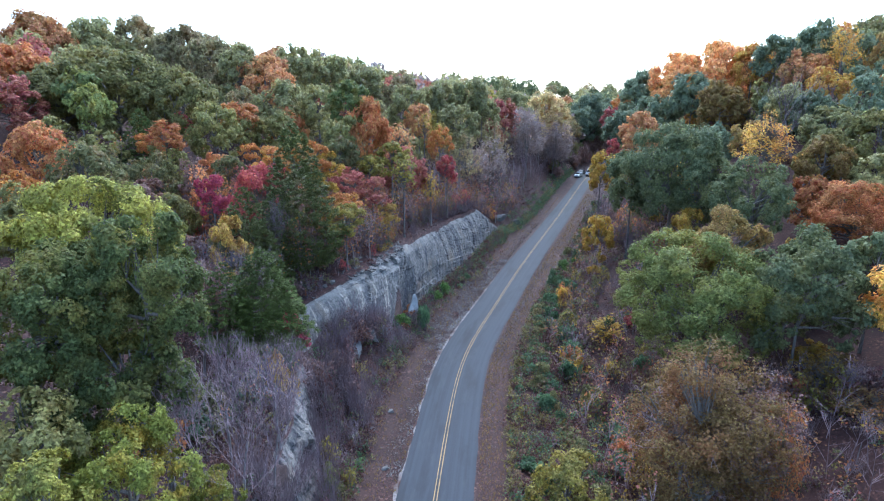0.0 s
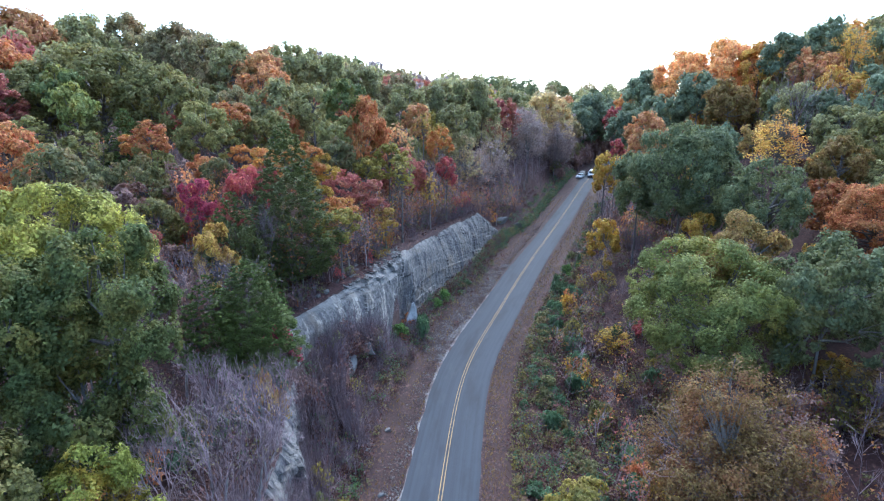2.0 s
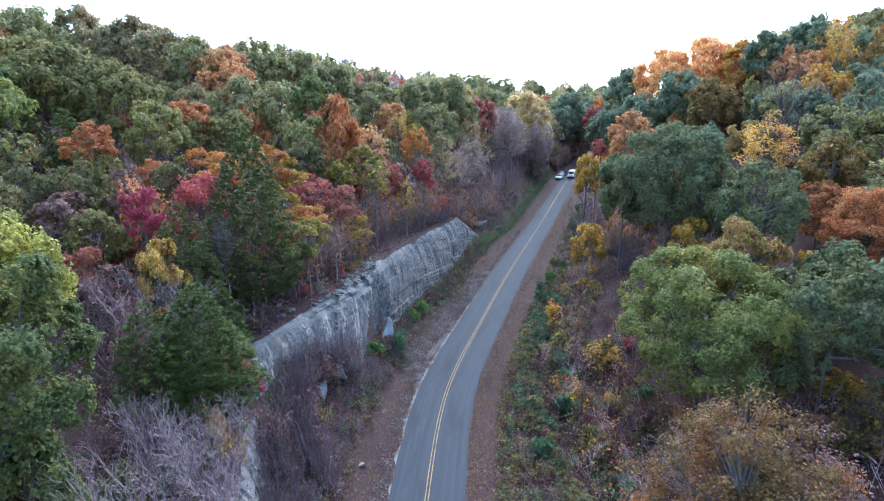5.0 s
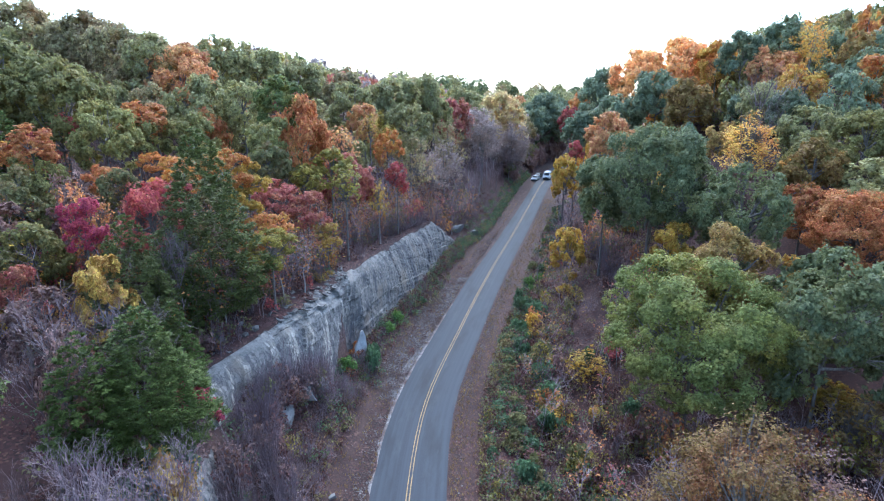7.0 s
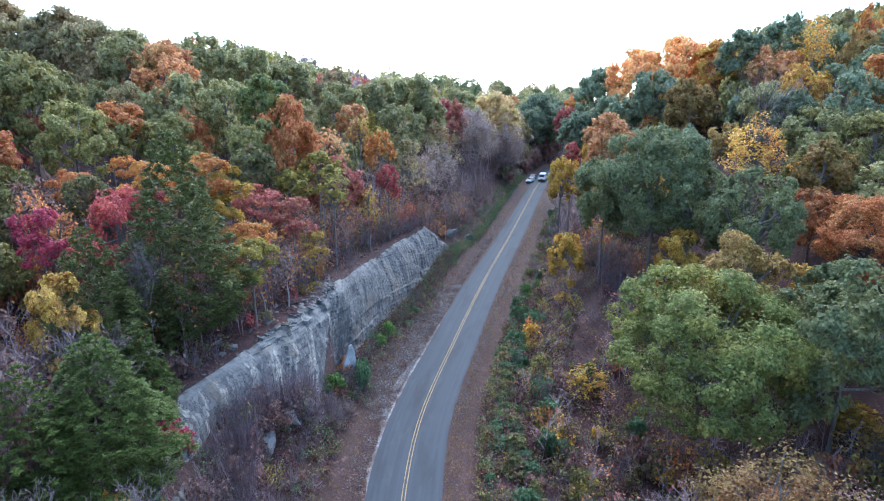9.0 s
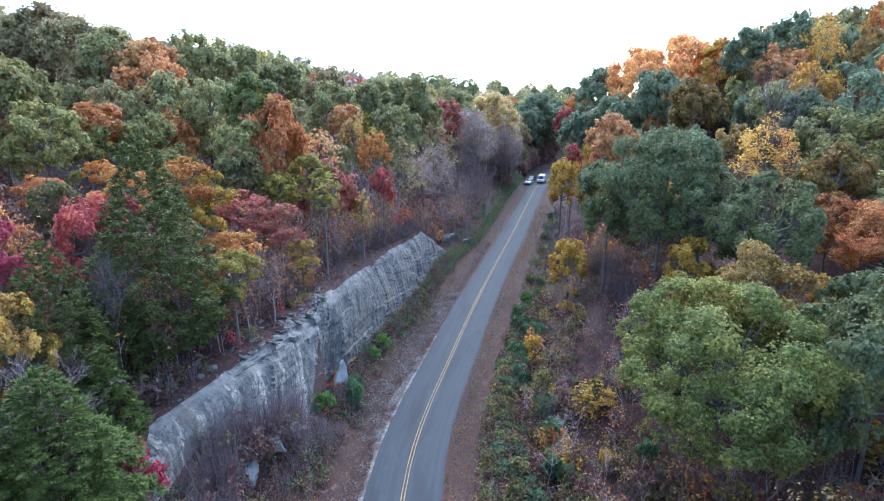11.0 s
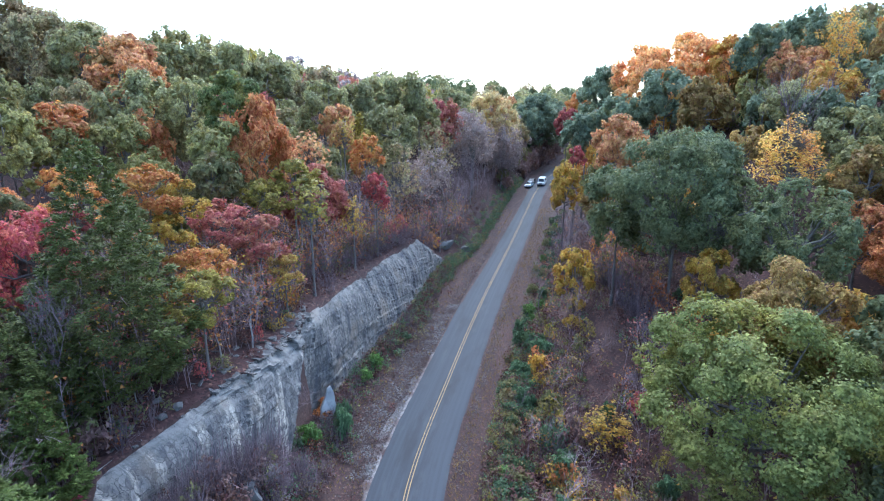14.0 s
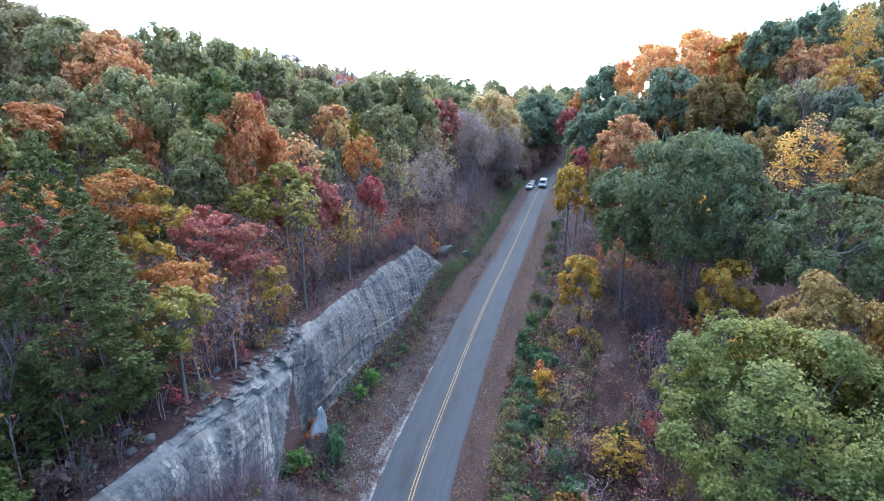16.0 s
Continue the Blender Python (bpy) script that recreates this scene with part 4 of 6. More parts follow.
tree("oak", "green", -29.5, 38.0, 24.7, 2.4)
tree("maple", "red", -37.1, 80.0, 28.9, 1.8)
tree("maple", "rust", -32.6, 66.0, 28.2, 2.0)
tree("oak", "green", -48.1, 84.0, 38.7, 8.7)
tree("oak", "green", -51.9, 78.0, 35.6, 6.2)
tree("oak", "green", -38.6, 82.0, 35.8, 6.1)
# from here many trees take the palettes with haze in their colour
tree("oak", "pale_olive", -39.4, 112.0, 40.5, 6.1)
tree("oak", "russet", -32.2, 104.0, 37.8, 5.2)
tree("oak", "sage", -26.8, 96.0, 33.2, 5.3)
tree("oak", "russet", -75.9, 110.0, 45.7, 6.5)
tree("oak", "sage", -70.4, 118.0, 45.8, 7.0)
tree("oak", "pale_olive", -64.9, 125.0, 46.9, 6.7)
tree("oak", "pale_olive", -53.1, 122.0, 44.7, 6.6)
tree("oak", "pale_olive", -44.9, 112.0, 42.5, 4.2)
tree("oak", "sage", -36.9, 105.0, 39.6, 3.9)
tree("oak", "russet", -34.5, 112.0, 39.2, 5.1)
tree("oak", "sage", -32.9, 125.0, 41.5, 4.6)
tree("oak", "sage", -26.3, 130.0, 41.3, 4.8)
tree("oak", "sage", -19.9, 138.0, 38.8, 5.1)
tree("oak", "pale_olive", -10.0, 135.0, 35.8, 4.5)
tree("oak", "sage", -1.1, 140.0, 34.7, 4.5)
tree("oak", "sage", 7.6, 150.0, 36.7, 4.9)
tree("oak", "sage", -20.3, 93.0, 33.2, 3.1)
tree("oak", "rust", -24.7, 90.6, 29.4, 3.0, None, 8.5)
tree("oak", "green_yellow", -14.3, 89.0, 33.6, 3.2)
tree("oak", "rust", -11.3, 86.0, 31.1, 3.4, None, 9.0)
tree("oak", "green", -15.2, 84.0, 28.4, 3.0)
tree("oak", "olive", -14.4, 80.0, 25.6, 2.7)
tree("maple", "yellow_olive", -7.5, 83.0, 24.9, 2.5)
tree("maple", "yellow_olive", -10.2, 80.0, 23.1, 2.0)
tree("maple", "red_oak", -13.0, 75.0, 22.0, 2.6, 0)
tree("maple", "red_oak", -9.3, 73.0, 20.9, 2.3, 0)
tree("maple", "orange", -16.1, 68.0, 25.9, 2.2, 0)
tree("maple", "amber", -14.6, 70.0, 24.4, 1.9, 0)
tree("maple", "orange", -12.2, 66.0, 20.1, 2.4, 0)
tree("maple", "amber", -14.6, 67.0, 22.1, 1.8, 0)
tree("maple", "yellow_olive", -10.0, 61.5, 19.4, 2.0, 0)
tree("maple", "yellow", -6.8, 72.5, 17.3, 1.5, 0)
tree("slim", "yellow_olive", -4.2, 79.0, 22.9, 2.5, 1, 5.0)
tree("slim", "yellow", -1.4, 90.0, 19.3, 1.6, 1, 5.0)
tree("maple", "red", 1.5, 97.0, 20.8, 1.8)
tree("maple", "orange", -0.5, 104.0, 25.2, 2.3)
tree("slim", "yellow", -3.2, 100.0, 27.6, 1.8, 1, 5.0)
tree("slim", "russet", -7.3, 95.0, 26.8, 3.0, 1, 7.0)
tree("maple", "red", -19.6, 63.5, 23.6, 1.4, 0)
tree("maple", "orange", -25.6, 74.0, 25.1, 1.3, 0)
tree("maple", "orange", -34.0, 92.0, 30.3, 2.3)
tree("oak", "green", -30.4, 82.0, 28.7, 2.6)
tree("maple", "russet", -4.6, 112.0, 29.7, 3.0)
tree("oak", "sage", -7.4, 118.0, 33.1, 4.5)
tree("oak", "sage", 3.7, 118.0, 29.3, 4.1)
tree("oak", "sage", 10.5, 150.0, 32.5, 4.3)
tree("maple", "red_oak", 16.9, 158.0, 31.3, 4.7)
tree("oak", "hazed_yellow", 33.9, 185.0, 32.4, 8.1)
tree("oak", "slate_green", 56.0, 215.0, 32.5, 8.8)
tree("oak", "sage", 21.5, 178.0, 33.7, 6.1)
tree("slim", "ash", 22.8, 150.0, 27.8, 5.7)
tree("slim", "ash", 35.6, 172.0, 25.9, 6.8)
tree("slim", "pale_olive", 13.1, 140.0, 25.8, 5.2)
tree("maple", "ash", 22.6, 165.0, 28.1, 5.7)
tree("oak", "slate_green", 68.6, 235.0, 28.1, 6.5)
tree("oak", "green", 58.0, 83.0, 26.5, 4.4, 1)
tree("oak", "sage", 60.5, 75.5, 23.5, 4.2, 1)
tree("oak", "green", 66.0, 84.0, 29.5, 4.2, 1)
tree("maple", "mauve", 53.0, 90.0, 24.5, 3.2, 1)
tree("oak", "green", -33.8, 67.0, 25.6, 3.0, 0)
tree("oak", "olive", -36.0, 61.0, 25.0, 2.8, 0)
tree("maple", "red", -36.8, 73.0, 27.4, 2.3, 0, 5.0)
tree("maple", "mauve", -31.0, 57.5, 22.6, 2.4, 0)
tree("slim", "mauve", -29.6, 65.0, 24.0, 2.0, 0, 6.0)
tree("maple", "rust", -28.0, 69.5, 24.4, 2.0, 0)
tree("slim", "rust", -24.0, 57.5, 22.6, 1.9, 0, 6.0)
tree("maple", "mauve", -27.5, 62.5, 22.3, 2.3, 0)
tree("slim", "red_oak", -23.3, 64.0, 22.8, 2.0, 0, 6.0)
tree("maple", "orange", 52.3, 165.0, 32.5, 4.0)
tree("maple", "red", 48.2, 160.0, 28.9, 3.1)
tree("oak", "slate_green", 52.6, 148.0, 37.6, 6.0)
tree("oak", "slate_green", 44.9, 138.0, 29.6, 5.2)
tree("oak", "slate_green", 49.3, 130.0, 31.2, 4.9)
tree("oak", "hazed_orange", 57.8, 140.0, 41.2, 6.4)
tree("oak", "hazed_orange", 65.9, 136.0, 43.5, 7.4)
tree("maple", "gold", 68.8, 128.0, 42.8, 3.7)
tree("oak", "slate_green", 70.3, 122.0, 43.3, 4.2)
tree("oak", "slate_green", 78.1, 120.0, 46.1, 4.4)
tree("slim", "gold", 77.2, 112.0, 44.9, 3.6)
tree("oak", "russet", 72.8, 116.0, 40.0, 4.3)
tree("oak", "brown", 54.9, 112.0, 34.0, 4.3)
tree("oak", "slate_green", 54.9, 125.0, 36.0, 5.1)
tree("maple", "gold", 58.3, 128.7, 30.7, 2.4)
tree("oak", "sage", 63.4, 104.0, 33.0, 3.5)
tree("oak", "gold", 72.4, 107.0, 36.2, 4.3)
tree("oak", "russet", 36.2, 101.6, 27.9, 4.0)
tree("oak", "bluegreen", 34.1, 81.0, 27.8, 7.3, 0)
tree("oak", "bluegreen", 30.5, 88.0, 23.0, 4.3)
tree("oak", "bluegreen", 36.4, 76.0, 24.3, 4.6, 0)
tree("slim", "gold", 48.1, 82.8, 28.9, 5.1, 0, 8.5)
tree("oak", "sage", 63.3, 92.0, 29.9, 4.3)
tree("oak", "bluegreen", 39.1, 68.5, 23.5, 4.7, 0)
tree("maple", "amber", 33.0, 71.9, 16.9, 2.5, 0)
tree("oak", "brown", 32.1, 60.5, 18.9, 4.2, 0)
tree("oak", "green_big", 27.0, 55.6, 16.9, 8.1, 4, 12.0)
tree("maple", "red", 39.0, 127.0, 21.6, 1.6)
tree("maple", "amber", 34.0, 118.0, 19.6, 2.9, 1, 8.5)
tree("maple", "amber", 27.0, 92.0, 12.2, 2.6, 1, 7.0)
tree("slim", "amber", 21.4, 67.0, 3.0, 3.0, 0)
tree("oak", "bluegreen", 35.0, 50.4, 18.7, 5.35, 0)
tree("oak", "rust", 52.0, 67.8, 20.7, 5.4, 0)
tree("slim", "brown_big", 20.0, 36.5, 12.9, 6.6)
tree("slim", "mauve", 23.6, 36.6, 10.6, 4.4)
tree("slim", "rust", 25.6, 36.2, 8.4, 2.2)
tree("maple", "yellow_olive", 9.6, 36.0, 4.6, 2.6)
tree("slim", "brown", 36.0, 47.0, 8.1, 3.0, 0)
tree("slim", "brown_big", 37.0, 42.0, 5.6, 3.6, 0)
tree("maple", "amber", 38.5, 52.0, 6.4, 2.1)
tree("maple", "gold", 28.7, 63.0, 13.8, 1.1)
tree("oak", "green", -28.2, 56.0, 21.3, 2.4)
tree("maple", "mauve", -22.5, 47.0, 19.0, 2.2)
tree("maple", "red_oak", -26.3, 51.0, 19.3, 1.6)
tree("slim", "mauve", -18.9, 42.5, 17.8, 1.8)
tree("oak", "olive", -32.1, 62.0, 24.7, 2.5, 0)
tree("maple", "orange", -35.7, 68.0, 26.8, 1.6)
tree("slim", "rust", -26.3, 60.0, 23.5, 1.9, 0)
tree("oak", "olive", -25.6, 66.0, 24.2, 2.0, 0)
tree("slim", "pale_olive", 4.3, 112.0, 23.6, 3.9)
tree("slim", "ash", 7.9, 122.0, 19.5, 4.0)
tree("slim", "ash", 11.1, 130.0, 21.6, 4.8)

tree("cedar", "cedar_dark", -15.6, 58.8, 28.1, 4.9, 0, 16.0)
tree("cedar", "cedar_dark", -17.6, 55.4, 19.6, 2.6, 0, 9.0)
tree("cedar", "cedar_dark", -19.0, 52.1, 22.4, 3.3, 0, 10.5)
tree("cedar", "cedar", -15.1, 43.6, 18.5, 3.9, 0, 9.5)
tree("cedar", "cedar", -17.3, 41.3, 18.0, 2.6, 0, 7.5)
tree("cedar", "cedar", -15.8, 50.4, 16.3, 2.2, 0, 6.5)


tree("oak", "pale_olive", 45.0, 198.0, 25.0, 3.6)
tree("oak", "slate_green", 51.0, 207.0, 28.5, 4.6)
tree("oak", "slate_green", 57.5, 217.0, 30.0, 5.2)
tree("slim", "ash", 42.5, 190.0, 21.0, 3.2)
tree("oak", "sage", 48.0, 215.0, 30.0, 4.6)
tree("oak", "slate_green", 68.5, 205.0, 28.0, 4.4)
tree("slim", "amber", 63.5, 196.0, 20.0, 3.0)
tree("maple", "ash", 38.5, 183.0, 19.0, 2.8)
tree("oak", "slate_green", 66.0, 228.0, 31.0, 5.5)


def bare_mesh(seed, tall, spread, levels, sides=3):
    """A leafless tree: forked limbs down to fine twigs."""
    rng = np.random.default_rng(seed)
    segs = []

    def grow(p, d, length, r, level):
        n = 3 if level < 2 else 2
        q = p
        for k in range(n):
            d = d + rng.normal(0, 0.10 + 0.05 * level, 3) + np.array([0, 0, 0.05])
            d = d / np.linalg.norm(d)
            e = q + d * length / n
            r1 = r * 0.86
            segs.append((*q, *e, r, r1))
            q, r = e, r1
            if level < levels and (k > 0 or level > 0):
                for _ in range(2 if level < 2 else 1):
                    turn = units(rng, 1)[0]
                    turn[2] = abs(turn[2]) * 0.5
                    dd = d * 0.75 + turn * spread
                    grow(q, dd / np.linalg.norm(dd), length * rng.uniform(0.5, 0.72), r * 0.6, level + 1)
        if level < levels:
            for _ in range(2):
                dd = d + units(rng, 1)[0] * spread * 0.8
                grow(q, dd / np.linalg.norm(dd), length * 0.6, r * 0.7, level + 1)

    grow(np.zeros(3), np.array([0, 0, 1.0]), tall * 0.42, tall * 0.0088, 0)
    s = np.array(segs)
    s[:, 6:] = np.maximum(s[:, 6:], 0.009)
    return s


def bare_tree_meshes(seed, levels, tall=12.0, spread=0.62):
    s = bare_mesh(seed, tall, spread, levels)
    big = s[:, 6] > 0.05
    v, f = tubes(s[big], 6)
    w, g = tubes(s[~big], 2)
    return raw_mesh("trunk", v, f, PALE), raw_mesh("twigwork", w, g, TWIG)


BARE = [bare_tree_meshes(i, 4) for i in range(3)] + [bare_tree_meshes(i, 3) for i in range(3)]


def bare_tree(x, y, tall, which=0, turn=0.0, wide=1.0):
    thing = new("bare_tree")
    k = tall / 12.0
    thing.matrix_basis = pose(x, y, land(x, y) - 0.05, 0, 0, turn) @ Matrix.Diagonal((k * wide, k * wide, k, 1))
    part("trunk", BARE[which][0], thing)
    part("twigwork", BARE[which][1], thing)
    tagged(thing, "leafless tree with pale trunk and fine grey-purple twigs", "tree", "bare trees")
    PLANTED.append((x, y, 2.0))


for x, y, tall, which in ((-13.6, 26.6, 11.5, 0), (-12.4, 29.5, 10.5, 1), (-14.6, 33.0, 11.0, 2), (-11.6, 34.5, 9.5, 0), (-15.6, 37.4, 8.5, 1), (-13.6, 40.4, 6.0, 2),
                          (-17.0, 46.0, 12.0, 0), (-20.0, 42.0, 12.5, 1), (-16.5, 30.0, 10.0, 2), (-10.9, 30.6, 9.0, 1), (-11.2, 26.0, 9.5, 2), (-11.8, 37.6, 7.5, 1)):
    bare_tree(x, y, tall, which + (3 if which == 2 else 0), x * 40)
for x, y, tall, which in ((21.2, 46.6, 7.5, 0), (29.6, 45.8, 7.0, 1), (25.5, 68.0, 7.0, 2), (28.0, 72.5, 7.5, 0), (58.5, 97.5, 19.0, 1), (62.5, 101.0, 19.0, 2), (0.5, 99.0, 14.0, 0), (-2.0, 96.0, 13.0, 1),
                          (-6.4, 60.5 + 7, 6.0, 2), (-10.4, 62.6, 7.0, 0), (-9.0, 66.0, 7.5, 1), (-14.5, 57.8, 6.0, 2), (33.5, 112.0, 10.0, 0), (36.0, 119.0, 11.0, 1), (34.5, 104.0, 10.0, 2)):
    bare_tree(x, y, tall, which + 3, x * 40, 1.15)
for k in range(22):
    y = 116 + k * 3.4
    bare_tree(top_x(y) - 0.8 - 7 * abs(math.sin(k * 2.3)), y, 10 + 3 * math.sin(k * 1.7), 3 + k % 3, k * 77, 1.05)
for k in range(10):
    y = 96 + k * 7.5
    bare_tree(road_x(y) + (8.5 + 3 * abs(math.sin(k * 1.9))) / road_cos(y), y, 8 + 2.5 * math.sin(k * 1.3), 3 + k % 3, k * 59, 1.1)
bare_tree(-7.6, 86.0, 14.0, 3, 40, 0.9)
bare_tree(-16.9, 54.3, 11.5, 0, 130, 0.8)
bare_tree(18.4, 37.0, 11.5, 0, 30, 1.7)
bare_tree(20.6, 38.6, 10.0, 2, 200, 1.5)

# ---- shrubs ----


def shrub_meshes(seed, dense):
    """A leafy shrub of radius 1: stems and leaves."""
    rng = np.random.default_rng(seed)
    n, count = 14, 430 if dense else 200
    a, q = rng.uniform(0, 2 * math.pi, n), rng.uniform(0.1, 0.8, n)
    cen = np.stack([np.cos(a) * q, np.sin(a) * q, rng.uniform(0.35, 1.0, n) * (1.2 - 0.5 * q)], -1)
    own = rng.integers(0, n, count)
    d = units(rng, count) + [0, 0, 0.4]
    d /= np.linalg.norm(d, axis=1, keepdims=True)
    pos = cen[own] + d * 0.34 * rng.uniform(0.7, 1.15, (count, 1))
    pos[:, 2] = np.maximum(pos[:, 2], 0.06)
    v, f = leaves(rng, pos, d, 0.205 if dense else 0.135, 0.7)
    crown = raw_mesh("foliage", v, f, LEAF["weed"])
    segs = []
    for c in cen:
        root = np.array([c[0] * 0.15, c[1] * 0.15, -0.1])
        segs.append((*root, *c, 0.03, 0.012))
        for _ in range(1 if dense else 5):
            segs.append((*(root * 0.4 + c * 0.6), *(c + units(rng, 1)[0] * 0.35), 0.014, 0.006))
    v, f = tubes(segs, 2)
    return crown, raw_mesh("stemwork", v, f, TWIG)


SHRUB_LEAVES = {"weed": "green", "bright_weed": "bright green", "yellow_olive": "olive-yellow", "amber": "amber", "orange": "orange", "red": "red", "rust": "rust-brown", "olive": "olive-green",
                "gold": "golden-yellow", "mauve": "faded mauve-brown", "magenta": "crimson-pink", "dead": "withered dark"}


def twig_mesh(seed):
    rng = np.random.default_rng(seed)
    segs = []
    for _ in range(20):
        a, lean = rng.uniform(0, 2 * math.pi), rng.uniform(0.15, 0.8)
        d = np.array([math.cos(a) * lean, math.sin(a) * lean, 1.0])
        d /= np.linalg.norm(d)
        p = np.array([math.cos(a), math.sin(a), 0]) * rng.uniform(0, 0.35) + [0, 0, -0.05]
        m = p + d * rng.uniform(0.5, 0.8)
        e = m + (d + units(rng, 1)[0] * 0.5) * rng.uniform(0.3, 0.6)
        segs += [(*p, *m, 0.011, 0.008), (*m, *e, 0.008, 0.005)]
        for _ in range(5):
            t = rng.uniform(0.2, 1.0)
            b = p * (1 - t) + m * t
            segs.append((*b, *(b + (d * 0.6 + units(rng, 1)[0]) * rng.uniform(0.2, 0.5)), 0.0065, 0.004))
    v, f = tubes(segs, 2)
    return raw_mesh("twigs", v, f, TWIG)


SHRUB = [(shrub_meshes(i, True), shrub_meshes(i + 9, False)) for i in range(2)]
TWIGS = [twig_mesh(i) for i in range(3)]
SHRUB_WORDS = {"weed": "leafy green shrub on the roadside", "bright_weed": "bright green bush with broad leaves", "yellow_olive": "thin shrub with olive-yellow autumn leaves", "amber": "thin shrub with amber autumn leaves",
               "orange": "low shrub with orange autumn leaves", "red": "low shrub with bright red leaves", "rust": "thin shrub with rust-brown leaves", "olive": "dull olive-green shrub on the bank",
               "gold": "small bush with golden-yellow leaves", "cedar": "young dark green cedar bush", "mauve": "thin shrub with faded mauve-brown leaves", "dead": "thin shrub with withered dark leaves", "magenta": "small shrub with crimson-pink leaves"}


BRUSH = {}


def add_brush(key, me, m, mat):
    """Adds a copy of a mesh to one joined mass of brush."""
    co = np.zeros(len(me.vertices) * 3)
    me.vertices.foreach_get("co", co)
    ix = np.zeros(len(me.loops), dtype=np.int64)
    me.loops.foreach_get("vertex_index", ix)
    m = np.array(m)
    BRUSH.setdefault((key, mat), []).append((co.reshape(-1, 3) @ m[:3, :3].T + m[:3, 3], ix.reshape(len(me.polygons), -1)))


def lay_brush():
    for (key, mat), sets in BRUSH.items():
        vs, fs, at = [], [], 0
        for v, f in sets:
            vs.append(v)
            fs.append(f + at)
            at += len(v)
        me = raw_mesh("brush", np.concatenate(vs), np.concatenate(fs), mat)
        tagged(new("brush", me), "mass of %s covering the banks" % key, "brush", kind="stuff")


def shrub(palette, x, y, r, tall=None, dense=True, which=0, joined=False):
    at = pose(x, y, land(x, y), 0, 0, (x * 71 + y * 37) % 360) @ Matrix.Diagonal((r, r, (tall or r * 1.3) / 1.35, 1))
    leaf, stem = SHRUB[which % 2][0 if dense and palette != "dead" else 1]
    if joined or y > 84:
        add_brush("shrubs with " + SHRUB_LEAVES[palette] + " leaves", leaf, at, LEAF[palette])
        add_brush("thin shrub stems", stem, at, TWIG)
        return
    thing = new("shrub")
    thing.matrix_basis = at
    part("foliage", in_palette(leaf, palette), thing)
    part("stemwork", stem, thing)
    return tagged(thing, SHRUB_WORDS[palette], "shrub", "shrubs")


def twig_shrub(x, y, r, tall, which=0, joined=False):
    at = pose(x, y, land(x, y), 0, 0, (x * 71 + y * 37) % 360) @ Matrix.Diagonal((r, r, tall / 1.25, 1))
    if joined or y > 62:
        add_brush("bare shrubs with fine purple-grey twigs", TWIGS[which % 3], at, TWIG)
        return
    ob = new("twig_shrub", TWIGS[which % 3])
    ob.matrix_basis = at
    return tagged(ob, "bare tangled shrub with fine purple-grey twigs", "shrub", "bare shrubs")


# by the cliff foot and along the bank
shrub("weed", -6.4, 65.4, 1.0, 1.7)
shrub("bright_weed", -5.2, 67.0, 1.2, 2.0)
shrub("orange", -5.0, 66.4, 0.8, 1.4, False)
shrub("orange", -4.6, 70.4, 0.9, 1.0, True)
shrub("rust", -4.2, 72.6, 0.9, 0.9, True, 1)
shrub("weed", -2.2, 68.6, 1.0, 3.6)
shrub("weed", -2.5, 70.2, 1.0, 3.0, True, 1)
shrub("bright_weed", -0.8, 78.2, 0.9, 1.7)
shrub("bright_weed", 0.3, 80.6, 1.0, 2.0, True, 1)
shrub("weed", 4.0, 88.2, 0.9, 1.2)
shrub("magenta", -15.2, 49.6, 1.5, 2.8)
shrub("magenta", -13.9, 50.4, 1.0, 2.0, True, 1)
shrub("gold", -13.7, 40.9, 1.4, 4.6, True, 1)
shrub("orange", -18.2, 57.2, 1.3, 2.4, True)
shrub("orange", -17.0, 59.0, 0.9, 1.6, False, 1)
shrub("yellow_olive", -8.4, 52.0, 0.8, 2.2, False)
shrub("bright_weed", -7.4, 40.0, 0.9, 1.6, False)
shrub("yellow_olive", -7.6, 37.4, 1.2, 2.4, False, 1)
shrub("cedar", -8.8, 60.2, 0.7, 2.2)
shrub("red", 25.4, 69.6, 1.3, 1.8)
shrub("red", 26.6, 70.8, 0.9, 1.3, True, 1)
shrub("orange", 13.5, 66.5, 0.6, 1.0, False)


def fallen_branch(x, y, length, turn, seed):
    rng = np.random.default_rng(seed)
    segs, p = [], np.zeros(3)
    d = np.array([1.0, 0, 0.03])
    for k in range(6):
        q = p + (d + rng.normal(0, 0.10, 3) * [1, 1, 0.4]) * length / 6
        r = 0.09 * (1 - k / 7.5)
        segs.append((*p, *q, r, r * 0.86))
        if k > 1:
            for _ in range(2):
                e = q + (units(rng, 1)[0] * [1, 1, 0.5] + [0.5, 0, 0.25]) * length * 0.16
                segs.append((*q, *e, 0.035, 0.012))
        p = q
    v, f = tubes(segs, 6)
    ob = tagged(new("fallen_branch", raw_mesh("fallen_branch", v, f, PALE)), "pale dead branch lying in the leaf litter", "branch")
    slope = math.degrees(math.atan2(land(x + 1, y) - land(x - 1, y), 2))
    ob.matrix_basis = pose(x, y, land(x, y) + 0.10, 0, -slope * math.cos(radians(turn)), turn)


fallen_branch(-17.4, 54.5, 4.0, 25, 1)
fallen_branch(-17.2, 61.5, 2.4, 70, 2)
fallen_branch(-14.5, 62.5, 3.2, 110, 3)
fallen_branch(24.0, 47.5, 4.5, 15, 4)
fallen_branch(27.0, 43.5, 5.0, 50, 5)


